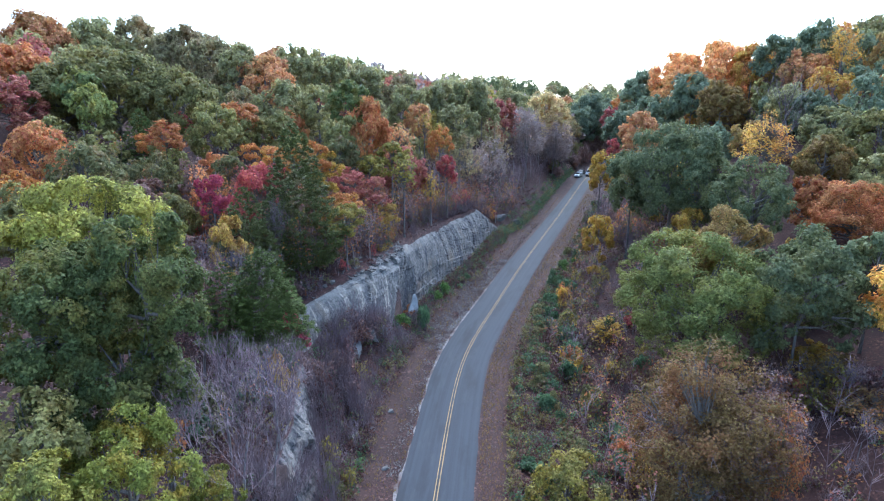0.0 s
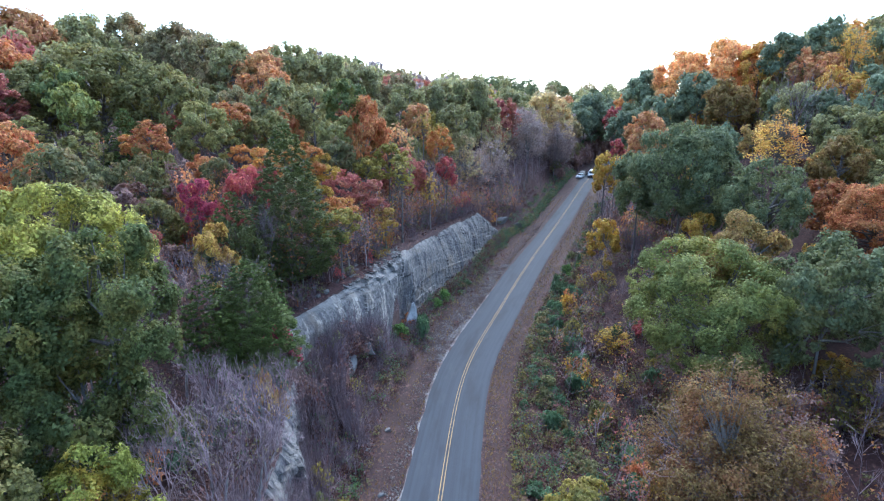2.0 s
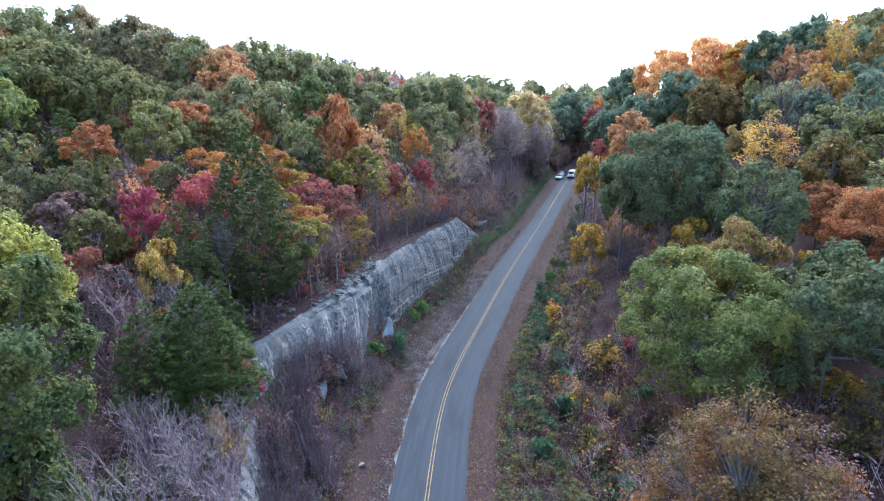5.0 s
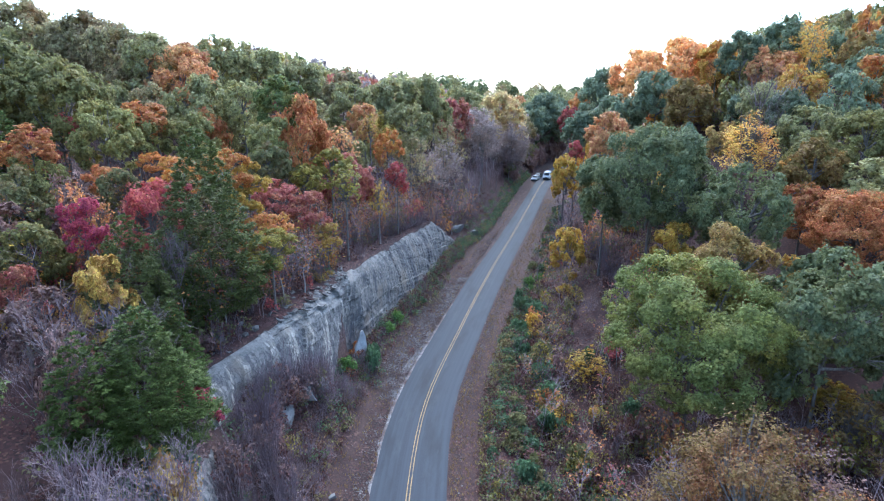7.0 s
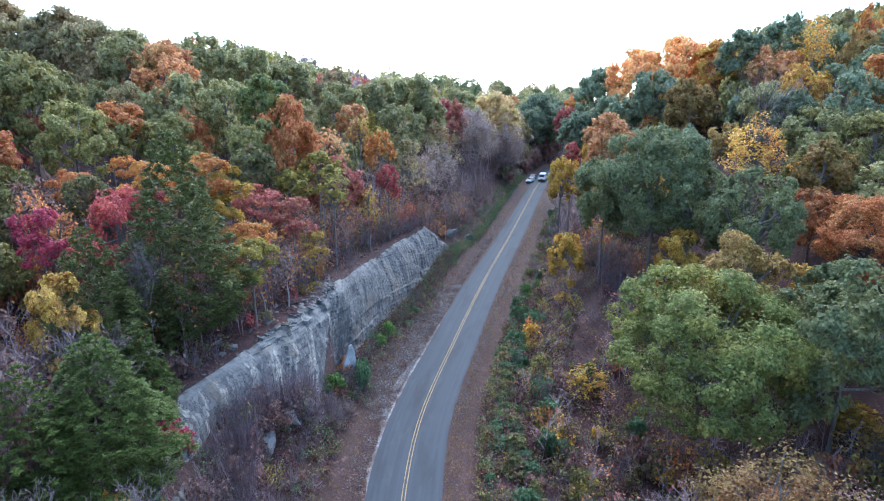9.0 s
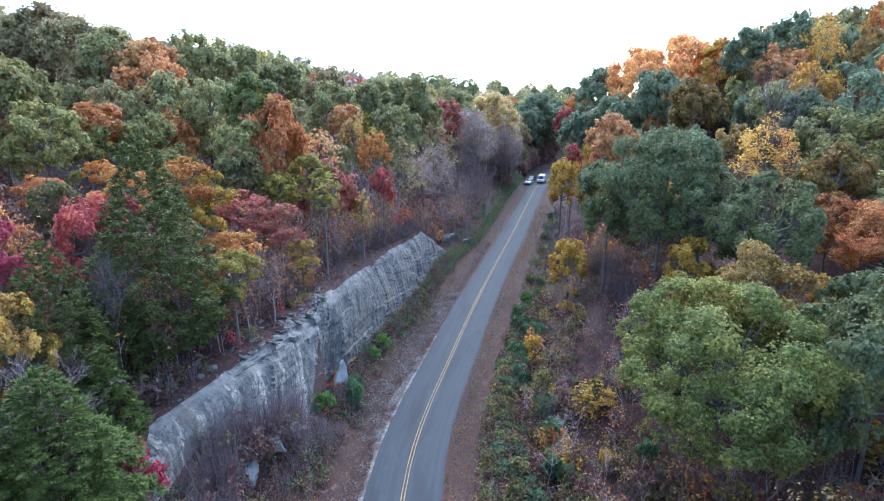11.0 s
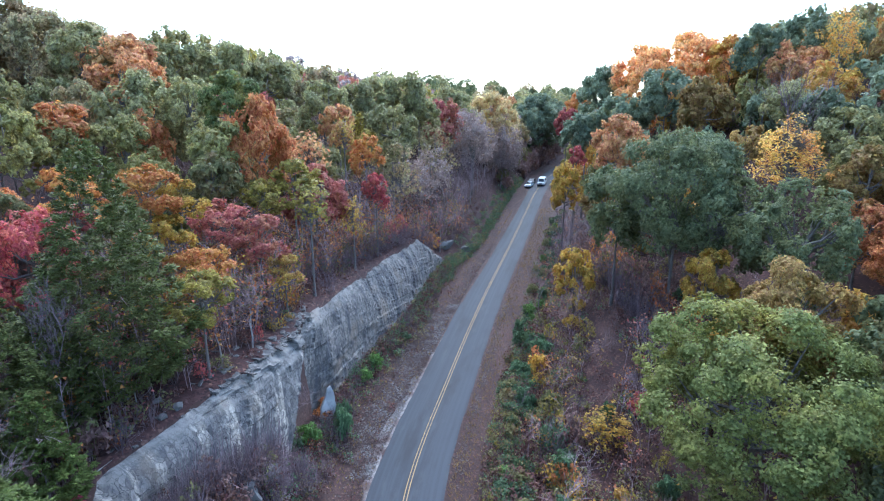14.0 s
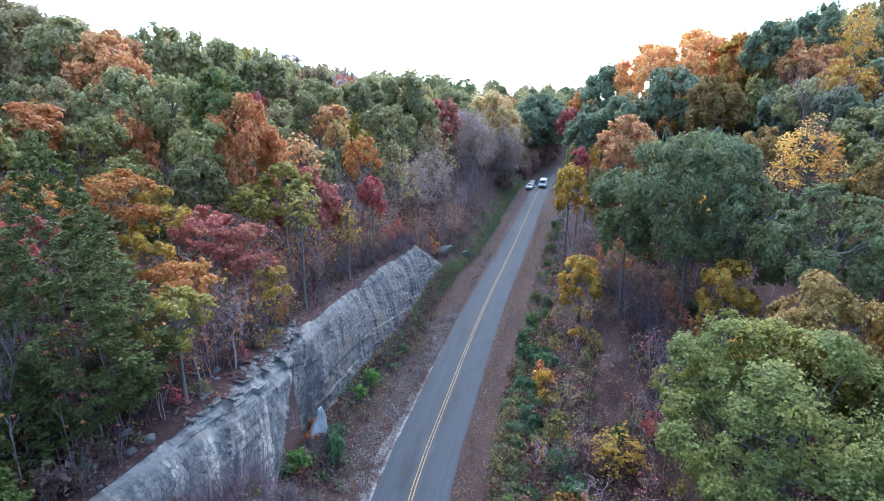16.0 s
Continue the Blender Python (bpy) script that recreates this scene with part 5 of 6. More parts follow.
def scatter_shrubs():
    rng = np.random.default_rng(5)
    # green weeds along the right-hand verge
    for i in range(70):
        y = float(rng.uniform(28, 150))
        s = float(rng.uniform(6.3, 9.5))
        shrub(("weed", "weed", "olive", "weed", "bright_weed")[i % 5], road_x(y) + s / road_cos(y), y, float(rng.uniform(0.6, 1.3)), float(rng.uniform(0.9, 2.2)), True, i)
    # autumn shrubs on the slope beyond
    for i in range(130):
        y = float(rng.uniform(28, 120))
        s = float(rng.uniform(9, 27))
        pal = ("amber", "dead", "dead", "olive", "weed", "dead", "dead", "yellow_olive")[i % 8]
        shrub(pal, road_x(y) + s / road_cos(y), y, float(rng.uniform(0.7, 1.5)), float(rng.uniform(1.2, 3.0)), i % 4 == 0, i)
    for i in range(46):
        y = float(rng.uniform(28, 125))
        s = float(rng.uniform(8, 30))
        twig_shrub(road_x(y) + s / road_cos(y), y, float(rng.uniform(0.9, 1.9)), float(rng.uniform(1.4, 3.4)), i)
    # tangle above and below the cliff
    for i in range(80):
        y = float(rng.uniform(24, 130))
        twig_shrub(top_x(y) - 0.8 - float(rng.exponential(4.0)), y, float(rng.uniform(0.8, 1.6)), float(rng.uniform(1.4, 3.6)), i)
    for i in range(84):
        y = float(rng.uniform(40, 63) if i % 2 else rng.uniform(24, 50)) if i % 4 else float(rng.uniform(60, 108))
        room = max(1.0, road_x(y) - 7.5 - foot_x(y)) if y < 63 else 2.0
        twig_shrub(foot_x(y) + 0.5 + room * float(rng.random()) ** 1.5, y, float(rng.uniform(0.8, 1.6)), float(rng.uniform(1.2, 3.4)), i)
    for i in range(40):
        y = float(rng.uniform(50, 120))
        pal = ("rust", "red", "orange", "amber", "olive")[i % 5]
        shrub(pal, top_x(y) - 1.5 - float(rng.exponential(5.0)), y, float(rng.uniform(0.5, 1.1)), float(rng.uniform(0.8, 2.2)), False, i)


scatter_shrubs()
for k in range(14):
    y = 25 + k * 1.75
    twig_shrub(foot_x(y) + 0.5 + 0.9 * abs(math.sin(k * 2.7)), y, 1.5 + 0.5 * math.sin(k), 4.2 + 1.2 * math.sin(k * 1.9), k)
for k in range(12):
    y = 25 + k * 2.1
    twig_shrub(top_x(y) - 0.4 - 1.2 * abs(math.sin(k * 1.7)), y, 1.5, 3.2 + math.sin(k * 2.2), k)

for x, y, tall in ((30.0, 42.0, 5.5), (33.5, 38.5, 5.0), (31.0, 47.0, 6.5), (36.0, 44.0, 6.0)):
    bare_tree(x, y, tall, int(x) % 3, x * 31, 1.1)
for k in range(16):
    twig_shrub(23 + 14 * abs(math.sin(k * 1.31)), 35 + 13 * abs(math.sin(k * 2.17)), 1.6, 2.6 + math.sin(k), k)
for k in range(22):
    y = 190 + k * 2.0
    shrub(("mauve", "olive", "mauve", "mauve")[k % 4], road_x(y) - (5.8 + 2.5 * abs(math.sin(k * 2.3))) / road_cos(y), y, 2.6, 6.0 + 1.5 * math.sin(k * 1.9), True, k)
for k in range(9):
    y = 176 + k * 3.2
    shrub(("mauve", "mauve", "yellow_olive")[k % 3], road_x(y) + (5.6 + 1.4 * abs(math.sin(k * 1.7))) / road_cos(y), y, 2.0, 4.6 + math.sin(k * 2.1), False, k)
# brush above the cliff and on its talus
for k in range(70):
    y = 55 + 57 * (k * 0.618 % 1.0)
    twig_shrub(top_x(y) - 1.0 - 7.5 * (k * 0.382 % 1.0) ** 1.4, y, 1.7, 3.0 + 1.3 * math.sin(k * 1.7), k)
for k in range(56):
    y = 54 + 62 * (k * 0.618 % 1.0)
    pal = ("mauve", "rust", "mauve", "red", "yellow_olive", "mauve", "orange")[k % 7]
    shrub(pal, top_x(y) - 1.6 - 10 * (k * 0.382 % 1.0), y, 1.3, 2.6 + math.sin(k * 2.3), k % 3 == 0, k)
for k in range(34):
    y = 45 + 17 * (k * 0.618 % 1.0)
    twig_shrub(foot_x(y) + 0.5 + 4.2 * (k * 0.382 % 1.0) ** 1.5, y, 1.9, 4.4 + 1.2 * math.sin(k * 1.7), k)
for k in range(12):
    y = 47 + 13 * (k * 0.618 % 1.0)
    shrub(("mauve", "dead", "mauve")[k % 3], foot_x(y) + 0.8 + 3.5 * (k * 0.382 % 1.0), y, 1.3, 2.6 + 0.6 * math.sin(k), False, k)
for k in range(90):
    y = 52 + 46 * (k * 0.618 % 1.0)
    pal = ("mauve", "dead", "rust", "mauve", "olive", "dead", "red", "mauve")[k % 8]
    shrub(pal, top_x(y) - 3.5 - 15 * (k * 0.382 % 1.0), y, 1.5, 3.4 + 1.2 * math.sin(k * 2.3), k % 4 == 0, k, True)
# dark thicket that hides the foot of the smooth slab
for k in range(30):
    y = 46 + 14 * (k * 0.618 % 1.0)
    twig_shrub(foot_x(y) + 0.3 + 3.0 * (k * 0.382 % 1.0), y, 1.6, 3.4 + 0.8 * math.sin(k * 2.1), k)
    if k % 3 == 0:
        shrub(("dead", "mauve", "dead", "olive")[k // 3 % 4], foot_x(y) + 0.4 + 3.4 * (k * 0.382 % 1.0), y, 1.5, 2.8 + 0.8 * math.sin(k * 1.7), k % 2 == 0, k, True)
# growth in the shade under the dark green trees
for k in range(70):
    x, y = 22 + 24 * (k * 0.382 % 1.0), 37 + 20 * (k * 0.618 % 1.0)
    shrub(("dead", "olive", "rust", "dead", "yellow_olive", "dead", "mauve")[k % 7], x, y, 1.8, 3.4 + 1.2 * math.sin(k * 1.9), k % 3 == 0, k, True)
    if k % 3 == 0:
        twig_shrub(x + 1.2, y - 0.8, 1.8, 4.0 + math.sin(k), k)
for k in range(60):
    x, y = -46 + 26 * (k * 0.382 % 1.0), 50 + 40 * (k * 0.618 % 1.0)
    shrub(("mauve", "dead", "rust", "olive", "mauve", "red")[k % 6], x, y, 2.0, 4.2 + 1.2 * math.sin(k * 2.3), k % 3 == 0, k, True)
# dark brush round the feet of the cedars
for k in range(26):
    a, q = k * 2.4, 1.5 + 3.2 * (k * 0.618 % 1.0)
    x, y = -16.3 + q * math.cos(a), 56.8 + 1.3 * q * math.sin(a)
    if x < top_x(y) - 1.8:
        shrub(("dead", "olive", "dead", "cedar", "weed")[k % 5] if k % 5 != 3 else "olive", x, y, 1.3, 2.2 + 0.6 * math.sin(k * 1.7), k % 2 == 0, k, True)
# dense low growth on the right-hand bank
for k in range(70):
    y = 33 + 55 * (k * 0.618 % 1.0)
    pal = ("dead", "weed", "rust", "amber", "dead", "olive", "yellow_olive")[k % 7]
    shrub(pal, road_x(y) + (8.0 + 11 * (k * 0.382 % 1.0)) / road_cos(y), y, 1.4, 2.4 + 0.9 * math.sin(k * 1.9), k % 2 == 0, k)
for k in range(26):
    y = 31 + 56 * (k * 0.618 % 1.0)
    twig_shrub(road_x(y) + (8.2 + 12 * (k * 0.382 % 1.0)) / road_cos(y), y, 1.6, 2.6 + 0.9 * math.sin(k * 1.7), k)
# thicket beside the far end of the road
for k in range(20):
    y = 168 + k * 2.4
    shrub(("mauve", "olive", "mauve", "weed")[k % 4], top_x(y) - 0.2 - 3.5 * abs(math.sin(k * 2.9)), y, 2.0, 3.6 + math.sin(k * 1.7), True, k)
for k in range(8):
    y = 184 + k * 4
    shrub(("mauve", "olive")[k % 2], road_x(y) + (6.6 + abs(math.sin(k * 2.1))) / road_cos(y), y, 1.8, 3.2, True, k)

for k in range(26):
    y = 47 + 16 * abs(math.sin(k * 1.93))
    twig_shrub(foot_x(y) + 0.3 + 2.2 * abs(math.sin(k * 3.1)), y, 1.4, 2.4 + 0.9 * math.sin(k * 1.3), k)

# tangle in the shade of the near oaks
for k in range(46):
    y = 22 + 22 * (k * 0.618 % 1.0)
    x = top_x(y) - 2.0 - 14 * (k * 0.382 % 1.0)
    twig_shrub(x, y, 1.7, 3.2 + 1.2 * math.sin(k * 1.7), k)
    if k % 2:
        shrub(("dead", "olive", "dead", "weed", "mauve", "rust")[k % 6], x + 1.0, y + 0.8, 1.6, 2.8 + math.sin(k * 2.1), k % 4 == 1, k, True)
# twigs against the low end of the rock
for k in range(26):
    y = 24 + 19 * (k * 0.618 % 1.0)
    twig_shrub(foot_x(y) + 0.2 + 1.6 * (k * 0.382 % 1.0), y, 1.5, 4.4 + 1.6 * math.sin(k * 1.7), k)
for k in range(10):
    y = 25 + 17 * (k * 0.618 % 1.0)
    shrub(("dead", "olive", "dead", "yellow_olive")[k % 4], foot_x(y) + 0.6 + 1.4 * (k * 0.382 % 1.0), y, 1.1, 3.2 + math.sin(k * 2.1), False, k)
# twigs rooted in the cracks of its face
for k in range(64):
    y = 24 + 22 * (k * 0.618 % 1.0)
    x, yy, z = cliff_point(y, 0.15 + 0.8 * (k * 0.382 % 1.0))
    add_brush("bare shrubs with fine purple-grey twigs", TWIGS[k % 3], pose(x - 0.1, yy, z - 0.1, 0, 22, k * 77) @ Matrix.Diagonal((1.1, 1.1, 1.9 + 0.6 * math.sin(k * 1.7), 1)), TWIG)
# low brush that hides the litter beside the road
for k in range(120):
    y = 27 + 52 * (k * 0.618 % 1.0)
    pal = ("weed", "olive", "dead", "dead", "olive", "weed", "dead", "weed")[k % 8]
    shrub(pal, road_x(y) + (6.6 + 9.5 * (k * 0.382 % 1.0) ** 1.2) / road_cos(y), y, 1.1 + 0.3 * math.sin(k), 1.2 + 0.5 * math.sin(k * 1.9), k % 8 in (0, 1, 4), k, True)
for k in range(50):
    y = 27 + 50 * (k * 0.618 % 1.0)
    shrub(("amber", "weed", "olive", "dead", "weed")[k % 5], road_x(y) + (8.5 + 14 * (k * 0.382 % 1.0)) / road_cos(y), y, 1.5, 2.3 + 0.8 * math.sin(k * 1.9), False, k, True)
shrub("gold", -13.0, 41.4, 1.3, 3.6, False)
shrub("amber", -12.4, 41.0, 0.9, 2.4, False, 1)
# shrubs on the upper slope
for k in range(100):
    y = 66 + 80 * (k * 0.618 % 1.0)
    shrub(("olive", "mauve", "weed", "dead", "olive")[k % 5], road_x(y) + (26 + 50 * (k * 0.382 % 1.0)) / road_cos(y), y, 2.4, 3.6 + 1.2 * math.sin(k * 1.9), k % 3 == 0, k, True)
# undergrowth in the shade of the big trees beyond the right-hand bank
for k in range(44):
    y = 68 + 42 * (k * 0.618 % 1.0)
    shrub(("mauve", "mauve", "olive", "rust")[k % 4], road_x(y) + (14 + 13 * (k * 0.382 % 1.0)) / road_cos(y), y, 1.9, 4.4 + 1.5 * math.sin(k * 1.9), False, k)
for k in range(40):
    y = 66 + 44 * (k * 0.618 % 1.0)
    twig_shrub(road_x(y) + (12 + 14 * (k * 0.382 % 1.0)) / road_cos(y), y, 2.0, 5.0 + 1.4 * math.sin(k * 1.7), k)
lay_brush()

# ---- the rest of the forest ----
FILL_LEFT = ("green", "green_big", "green", "olive", "rust", "green", "yellow_olive", "bare", "green_yellow", "bare", "green_big", "red_oak", "olive", "olive")
FILL_RIGHT = ("bluegreen", "green", "bluegreen", "olive", "bare", "brown", "bluegreen", "green", "orange", "rust", "bluegreen", "gold")


HAZED = {"rust": "russet", "green": "sage", "green_big": "sage", "olive": "pale_olive", "bluegreen": "slate_green", "mauve": "ash", "brown": "pale_olive"}   # lighter, greyer palette for each colour, with distance haze put into it


def fill_forest():
    """Trees between the chosen ones: the nearest as trees, the rest joined as woods that nobody could count."""
    rng = np.random.default_rng(8)
    spots = []
    for gy in np.arange(-14, 262, 6.6):
        for gx in np.arange(-120, 170, 6.6):
            x, y = float(gx + rng.uniform(-2.4, 2.4)), float(gy + rng.uniform(-2.4, 2.4))
            pick, r, tall = int(rng.integers(0, 1000)), float(rng.uniform(2.6, 4.2)), float(rng.uniform(9.5, 13))
            d = top_x(y) - x
            s = (x - road_x(y)) * road_cos(y)
            if not (d > lerp(y, (100, 120), (6, 0.5)) or s > lerp(y, (80, 100, 130, 190), (27, 19, 10, 7.5))) or d > 100 or s > 110:
                continue
            if y > 205 and abs(s) < 30:
                r, tall = r * 1.2, tall + 2
            if abs(x - 1) > 30 + 0.86 * max(0.0, y) or (y < -5 and pick % 4) or math.hypot(x - 1, y - 14) < 22:
                continue
            if y < 60 and d > 0:
                tall, r = tall * 0.5, r * 0.7
            elif pick % 5 == 0:
                tall, r = tall * 0.6, r * 0.75
            if any((x - a) ** 2 + (y - b) ** 2 < (0.62 * (r + c)) ** 2 for a, b, c in PLANTED):
                continue
            PLANTED.append((x, y, r * 0.8))
            pal = (FILL_LEFT if d > 0 else FILL_RIGHT)[pick % (14 if d > 0 else 12)]
            if 0 < d < 16 and y > 112:
                pal = ("mauve", "bare", "olive", "mauve")[pick % 4]
            if d > 0 and y < 54:
                pal = ("mauve", "bare", "red_oak", "bare", "mauve", "olive")[pick % 6]
            # farther off, use the palettes that have haze mixed into the colour
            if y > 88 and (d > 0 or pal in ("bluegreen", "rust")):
                pal = HAZED.get(pal, pal)
            spots.append((math.hypot(x - 5, y - 45), x, y, r, tall, pick, pal))
    spots.sort()
    woods, stems = {}, []
    for n, (away, x, y, r, tall, pick, pal) in enumerate(spots):
        kind = "oak" if pick % 3 else "maple"
        if pal == "bare" and (n < 130 or pick % 4 == 0):
            bare_tree(x, y, tall, 3 + pick % 3, pick)
        elif n < 130:
            tree(kind, "olive" if pal == "bare" else pal, x, y, land(x, y) + tall, r, 1 if away < 75 else 2)
        else:
            crown, _ = crown_meshes(kind, 0 if r < 3.1 else 1, 2 if away < 76 else 3, pick % 2)
            co = np.zeros(len(crown.vertices) * 3, dtype=np.float32)
            crown.vertices.foreach_get("co", co)
            c, q = math.cos(pick), math.sin(pick)
            z, k = land(x, y), r / 4
            co = co.reshape(-1, 3) @ np.array([(c * k, q * k, 0), (-q * k, c * k, 0), (0, 0, max(k, 0.66 * tall / CROWN_DEPTH[kind]))]) + [x, y, z + tall]
            woods.setdefault("ash" if pal == "bare" else pal, []).append(co)
            stems.append((x, y, z - 0.2, x, y, z + tall * 0.8, 0.22, 0.1))
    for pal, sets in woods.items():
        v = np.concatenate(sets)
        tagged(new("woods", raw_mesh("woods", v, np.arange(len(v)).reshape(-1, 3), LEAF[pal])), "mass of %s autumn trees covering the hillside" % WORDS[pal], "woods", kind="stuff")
    v, f = tubes(stems, 5)
    tagged(new("woods_trunks", raw_mesh("woods_trunks", v, f, BARK)), "grey trunks of the hillside woods", "woods", kind="stuff")


fill_forest()


def undergrowth():
    """Brush and saplings that cover the forest floor: leaves and twigs, too many to count."""
    rng = np.random.default_rng(31)
    sets = {"weed": [], "olive": [], "dead": [], "litter": [], "yellow_olive": []}
    twigs = []
    for i in range(4200):
        y = float(20 + 125 * rng.random() ** 1.15)
        zone = rng.random()
        if zone < 0.26:
            x = road_x(y) + (6.2 + float(abs(rng.normal(0, 1.5)))) / road_cos(y)
            pal = ("weed", "dead", "olive", "weed", "dead")[i % 5]
        elif zone < 0.66:
            x = road_x(y) + float(rng.uniform(7.5, 36)) / road_cos(y)
            pal = ("dead", "olive", "litter", "yellow_olive", "litter", "dead", "weed")[i % 7]
        else:
            x = top_x(y) - 1.0 - float(rng.exponential(8.0))
            pal = ("litter", "dead", "olive", "litter", "litter")[i % 5]
        if i % 8 == 3:
            y = float(rng.uniform(24, 64))
            x = foot_x(y) + 0.3 + float(rng.random()) * max(0.5, road_x(y) - 6.8 - foot_x(y))
            pal = ("dead", "litter", "olive", "litter", "dead", "weed")[i // 8 % 6]
        elif i % 8 == 1:
            y = float(rng.uniform(63, 113))
            x = foot_x(y) + 0.2 + float(rng.exponential(0.8))
            pal = ("dead", "weed", "litter", "olive", "litter", "weed")[i // 8 % 6]
        elif i % 8 in (5, 7):
            y = float(rng.uniform(26, 85))
            x = road_x(y) + float(6 + 9 * rng.random() ** 1.5) / road_cos(y)
            pal = ("weed", "olive", "dead", "olive", "dead", "yellow_olive")[i // 8 % 6]
        if i % 6 == 0:
            y = float(rng.uniform(104, 185))
            x = road_x(y) - (lerp(y, (112, 126), (6.6, 5.4)) + float(abs(rng.normal(0, 1.2)))) / road_cos(y)
            pal = ("weed", "olive", "weed", "weed")[i // 6 % 4]
        z, r, h = land(x, y), float(rng.uniform(0.4, 1.0)), float(rng.uniform(0.4, 1.5))
        n = 30
        d = units(rng, n)
        pos = d * rng.uniform(0.3, 1, (n, 1)) * [r, r, h * 0.5] + [x, y, z + h * 0.55]
        sets[pal].append(pos)
        for _ in range(4):
            b = np.array([x, y, z]) + units(rng, 1)[0] * [r * 0.6, r * 0.6, 0]
            e = b + (units(rng, 1)[0] * 0.6 + [0, 0, 0.9]) * h * rng.uniform(0.8, 1.6)
            twigs.append((*b, *e, 0.014, 0.006))
    for i in range(1500):
        y = float(28 + 92 * rng.random())
        if i % 3:
            x = road_x(y) + float(rng.uniform(8.5, 32)) / road_cos(y)
        else:
            x = top_x(y) - 1.5 - float(rng.exponential(10.0))
        z, r, h, n = land(x, y), float(rng.uniform(0.6, 1.5)), float(rng.uniform(0.9, 2.4)), 34
        pos = units(rng, n) * rng.uniform(0.3, 1, (n, 1)) * [r, r, h * 0.5] + [x, y, z + h * 0.55]
        sets[("dead", "olive", "litter", "litter", "yellow_olive", "olive", "dead", "litter", "weed")[i // 3 % 9]].append(pos)
        for _ in range(4):
            b = np.array([x, y, z]) + units(rng, 1)[0] * [r * 0.6, r * 0.6, 0]
            e = b + (units(rng, 1)[0] * 0.6 + [0, 0, 0.9]) * h * rng.uniform(0.6, 1.1)
            twigs.append((*b, *e, 0.016, 0.007))
    for pal, pos in sets.items():
        pos = np.concatenate(pos)
        v, f = leaves(rng, pos, np.tile([0, 0, 0.7], (len(pos), 1)), 0.17, 0.8)
        tagged(new("undergrowth", raw_mesh("undergrowth", v, f, LEAF[pal])), "low brush and seedlings covering the forest floor", "undergrowth", kind="stuff")
    v, f = tubes(twigs, 2)
    tagged(new("brush_twigs", raw_mesh("brush_twigs", v, f, TWIG)), "tangle of thin bare twigs on the forest floor", "undergrowth", kind="stuff")


undergrowth()


def sapling_thicket():
    """Leafless saplings that stand between the big trees: thin stems and sprays of twigs, too many to count."""
    rng = np.random.default_rng(77)
    twigs, tips = [], {"rust": [], "olive": [], "red_oak": [], "amber": []}
    for i in range(1300):
        y = float(rng.uniform(22, 200))
        if i % 20 < 14:
            y = float(rng.uniform(52, 130)) if i % 2 else y
            x = top_x(y) - 1.5 - float(rng.exponential(9.0))
        else:
            y = float(rng.uniform(30, 200))
            x = road_x(y) + float(rng.uniform(9 if y > 60 else 11, 34)) / road_cos(y)
        h, z = float(rng.uniform(2.5, 7.5)), land(x, y)
        if y < 50 and x < 0:
            continue
        lean = rng.normal(0, 0.10, 3) + [0, 0, 1]
        lean /= np.linalg.norm(lean)
        root = np.array([x, y, z - 0.1])
        top = root + lean * h
        twigs.append((*root, *(root + lean * h * 0.55), 0.05, 0.035))
        twigs.append((*(root + lean * h * 0.55), *top, 0.035, 0.012))
        tip = []
        for _ in range(11):
            f = rng.uniform(0.25, 0.95)
            b = root + lean * h * f
            d = units(rng, 1)[0] * [1, 1, 0.3] + [0, 0, 0.65]
            e = b + d * h * (0.36 - 0.2 * f)
            twigs.append((*b, *e, 0.02, 0.010))
            for _ in range(2):
                m = b * 0.5 + e * 0.5
                g = m + (d + units(rng, 1)[0] * 0.9) * h * 0.10
                twigs.append((*m, *g, 0.013, 0.008))
                tip.append(g)
        if i % 2:
            pal = ("rust", "olive", "red_oak", "amber", "rust")[i // 2 % 5]
            tip = np.array(tip)
            tips[pal].append(np.concatenate([tip + rng.normal(0, 0.18, tip.shape), tip + rng.normal(0, 0.3, tip.shape)]))
    v, f = tubes(twigs, 2)
    tagged(new("sapling_thicket", raw_mesh("sapling_thicket", v, f, TWIG)), "thicket of leafless purple-grey saplings between the trees", "thicket", kind="stuff")
    for pal, pos in tips.items():
        pos = np.concatenate(pos)
        v, f = leaves(rng, pos, np.tile([0, 0, 0.6], (len(pos), 1)), 0.2, 0.8)
        tagged(new("sapling_leaves", raw_mesh("sapling_leaves", v, f, LEAF[pal])), "last %s leaves on the saplings" % WORDS[pal], "leaves", kind="stuff")


sapling_thicket()


def far_woods():
    """Distant woods on the hills beyond, crown by crown, too far to count."""
    rng = np.random.default_rng(14)
    # the second and third palettes have haze in their colour
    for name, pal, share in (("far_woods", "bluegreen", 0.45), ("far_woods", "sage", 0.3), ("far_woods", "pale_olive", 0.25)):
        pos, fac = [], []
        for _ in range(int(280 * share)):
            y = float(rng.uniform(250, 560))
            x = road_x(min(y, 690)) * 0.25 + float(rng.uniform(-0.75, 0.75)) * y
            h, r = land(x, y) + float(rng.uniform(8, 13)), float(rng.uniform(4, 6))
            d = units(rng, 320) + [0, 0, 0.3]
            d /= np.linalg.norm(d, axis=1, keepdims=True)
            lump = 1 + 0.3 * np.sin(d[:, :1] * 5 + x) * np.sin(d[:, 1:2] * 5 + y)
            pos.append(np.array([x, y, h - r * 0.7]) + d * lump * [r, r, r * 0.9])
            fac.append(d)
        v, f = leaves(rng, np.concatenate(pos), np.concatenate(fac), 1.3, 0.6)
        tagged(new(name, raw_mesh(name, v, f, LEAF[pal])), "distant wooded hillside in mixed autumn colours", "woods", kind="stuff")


far_woods()


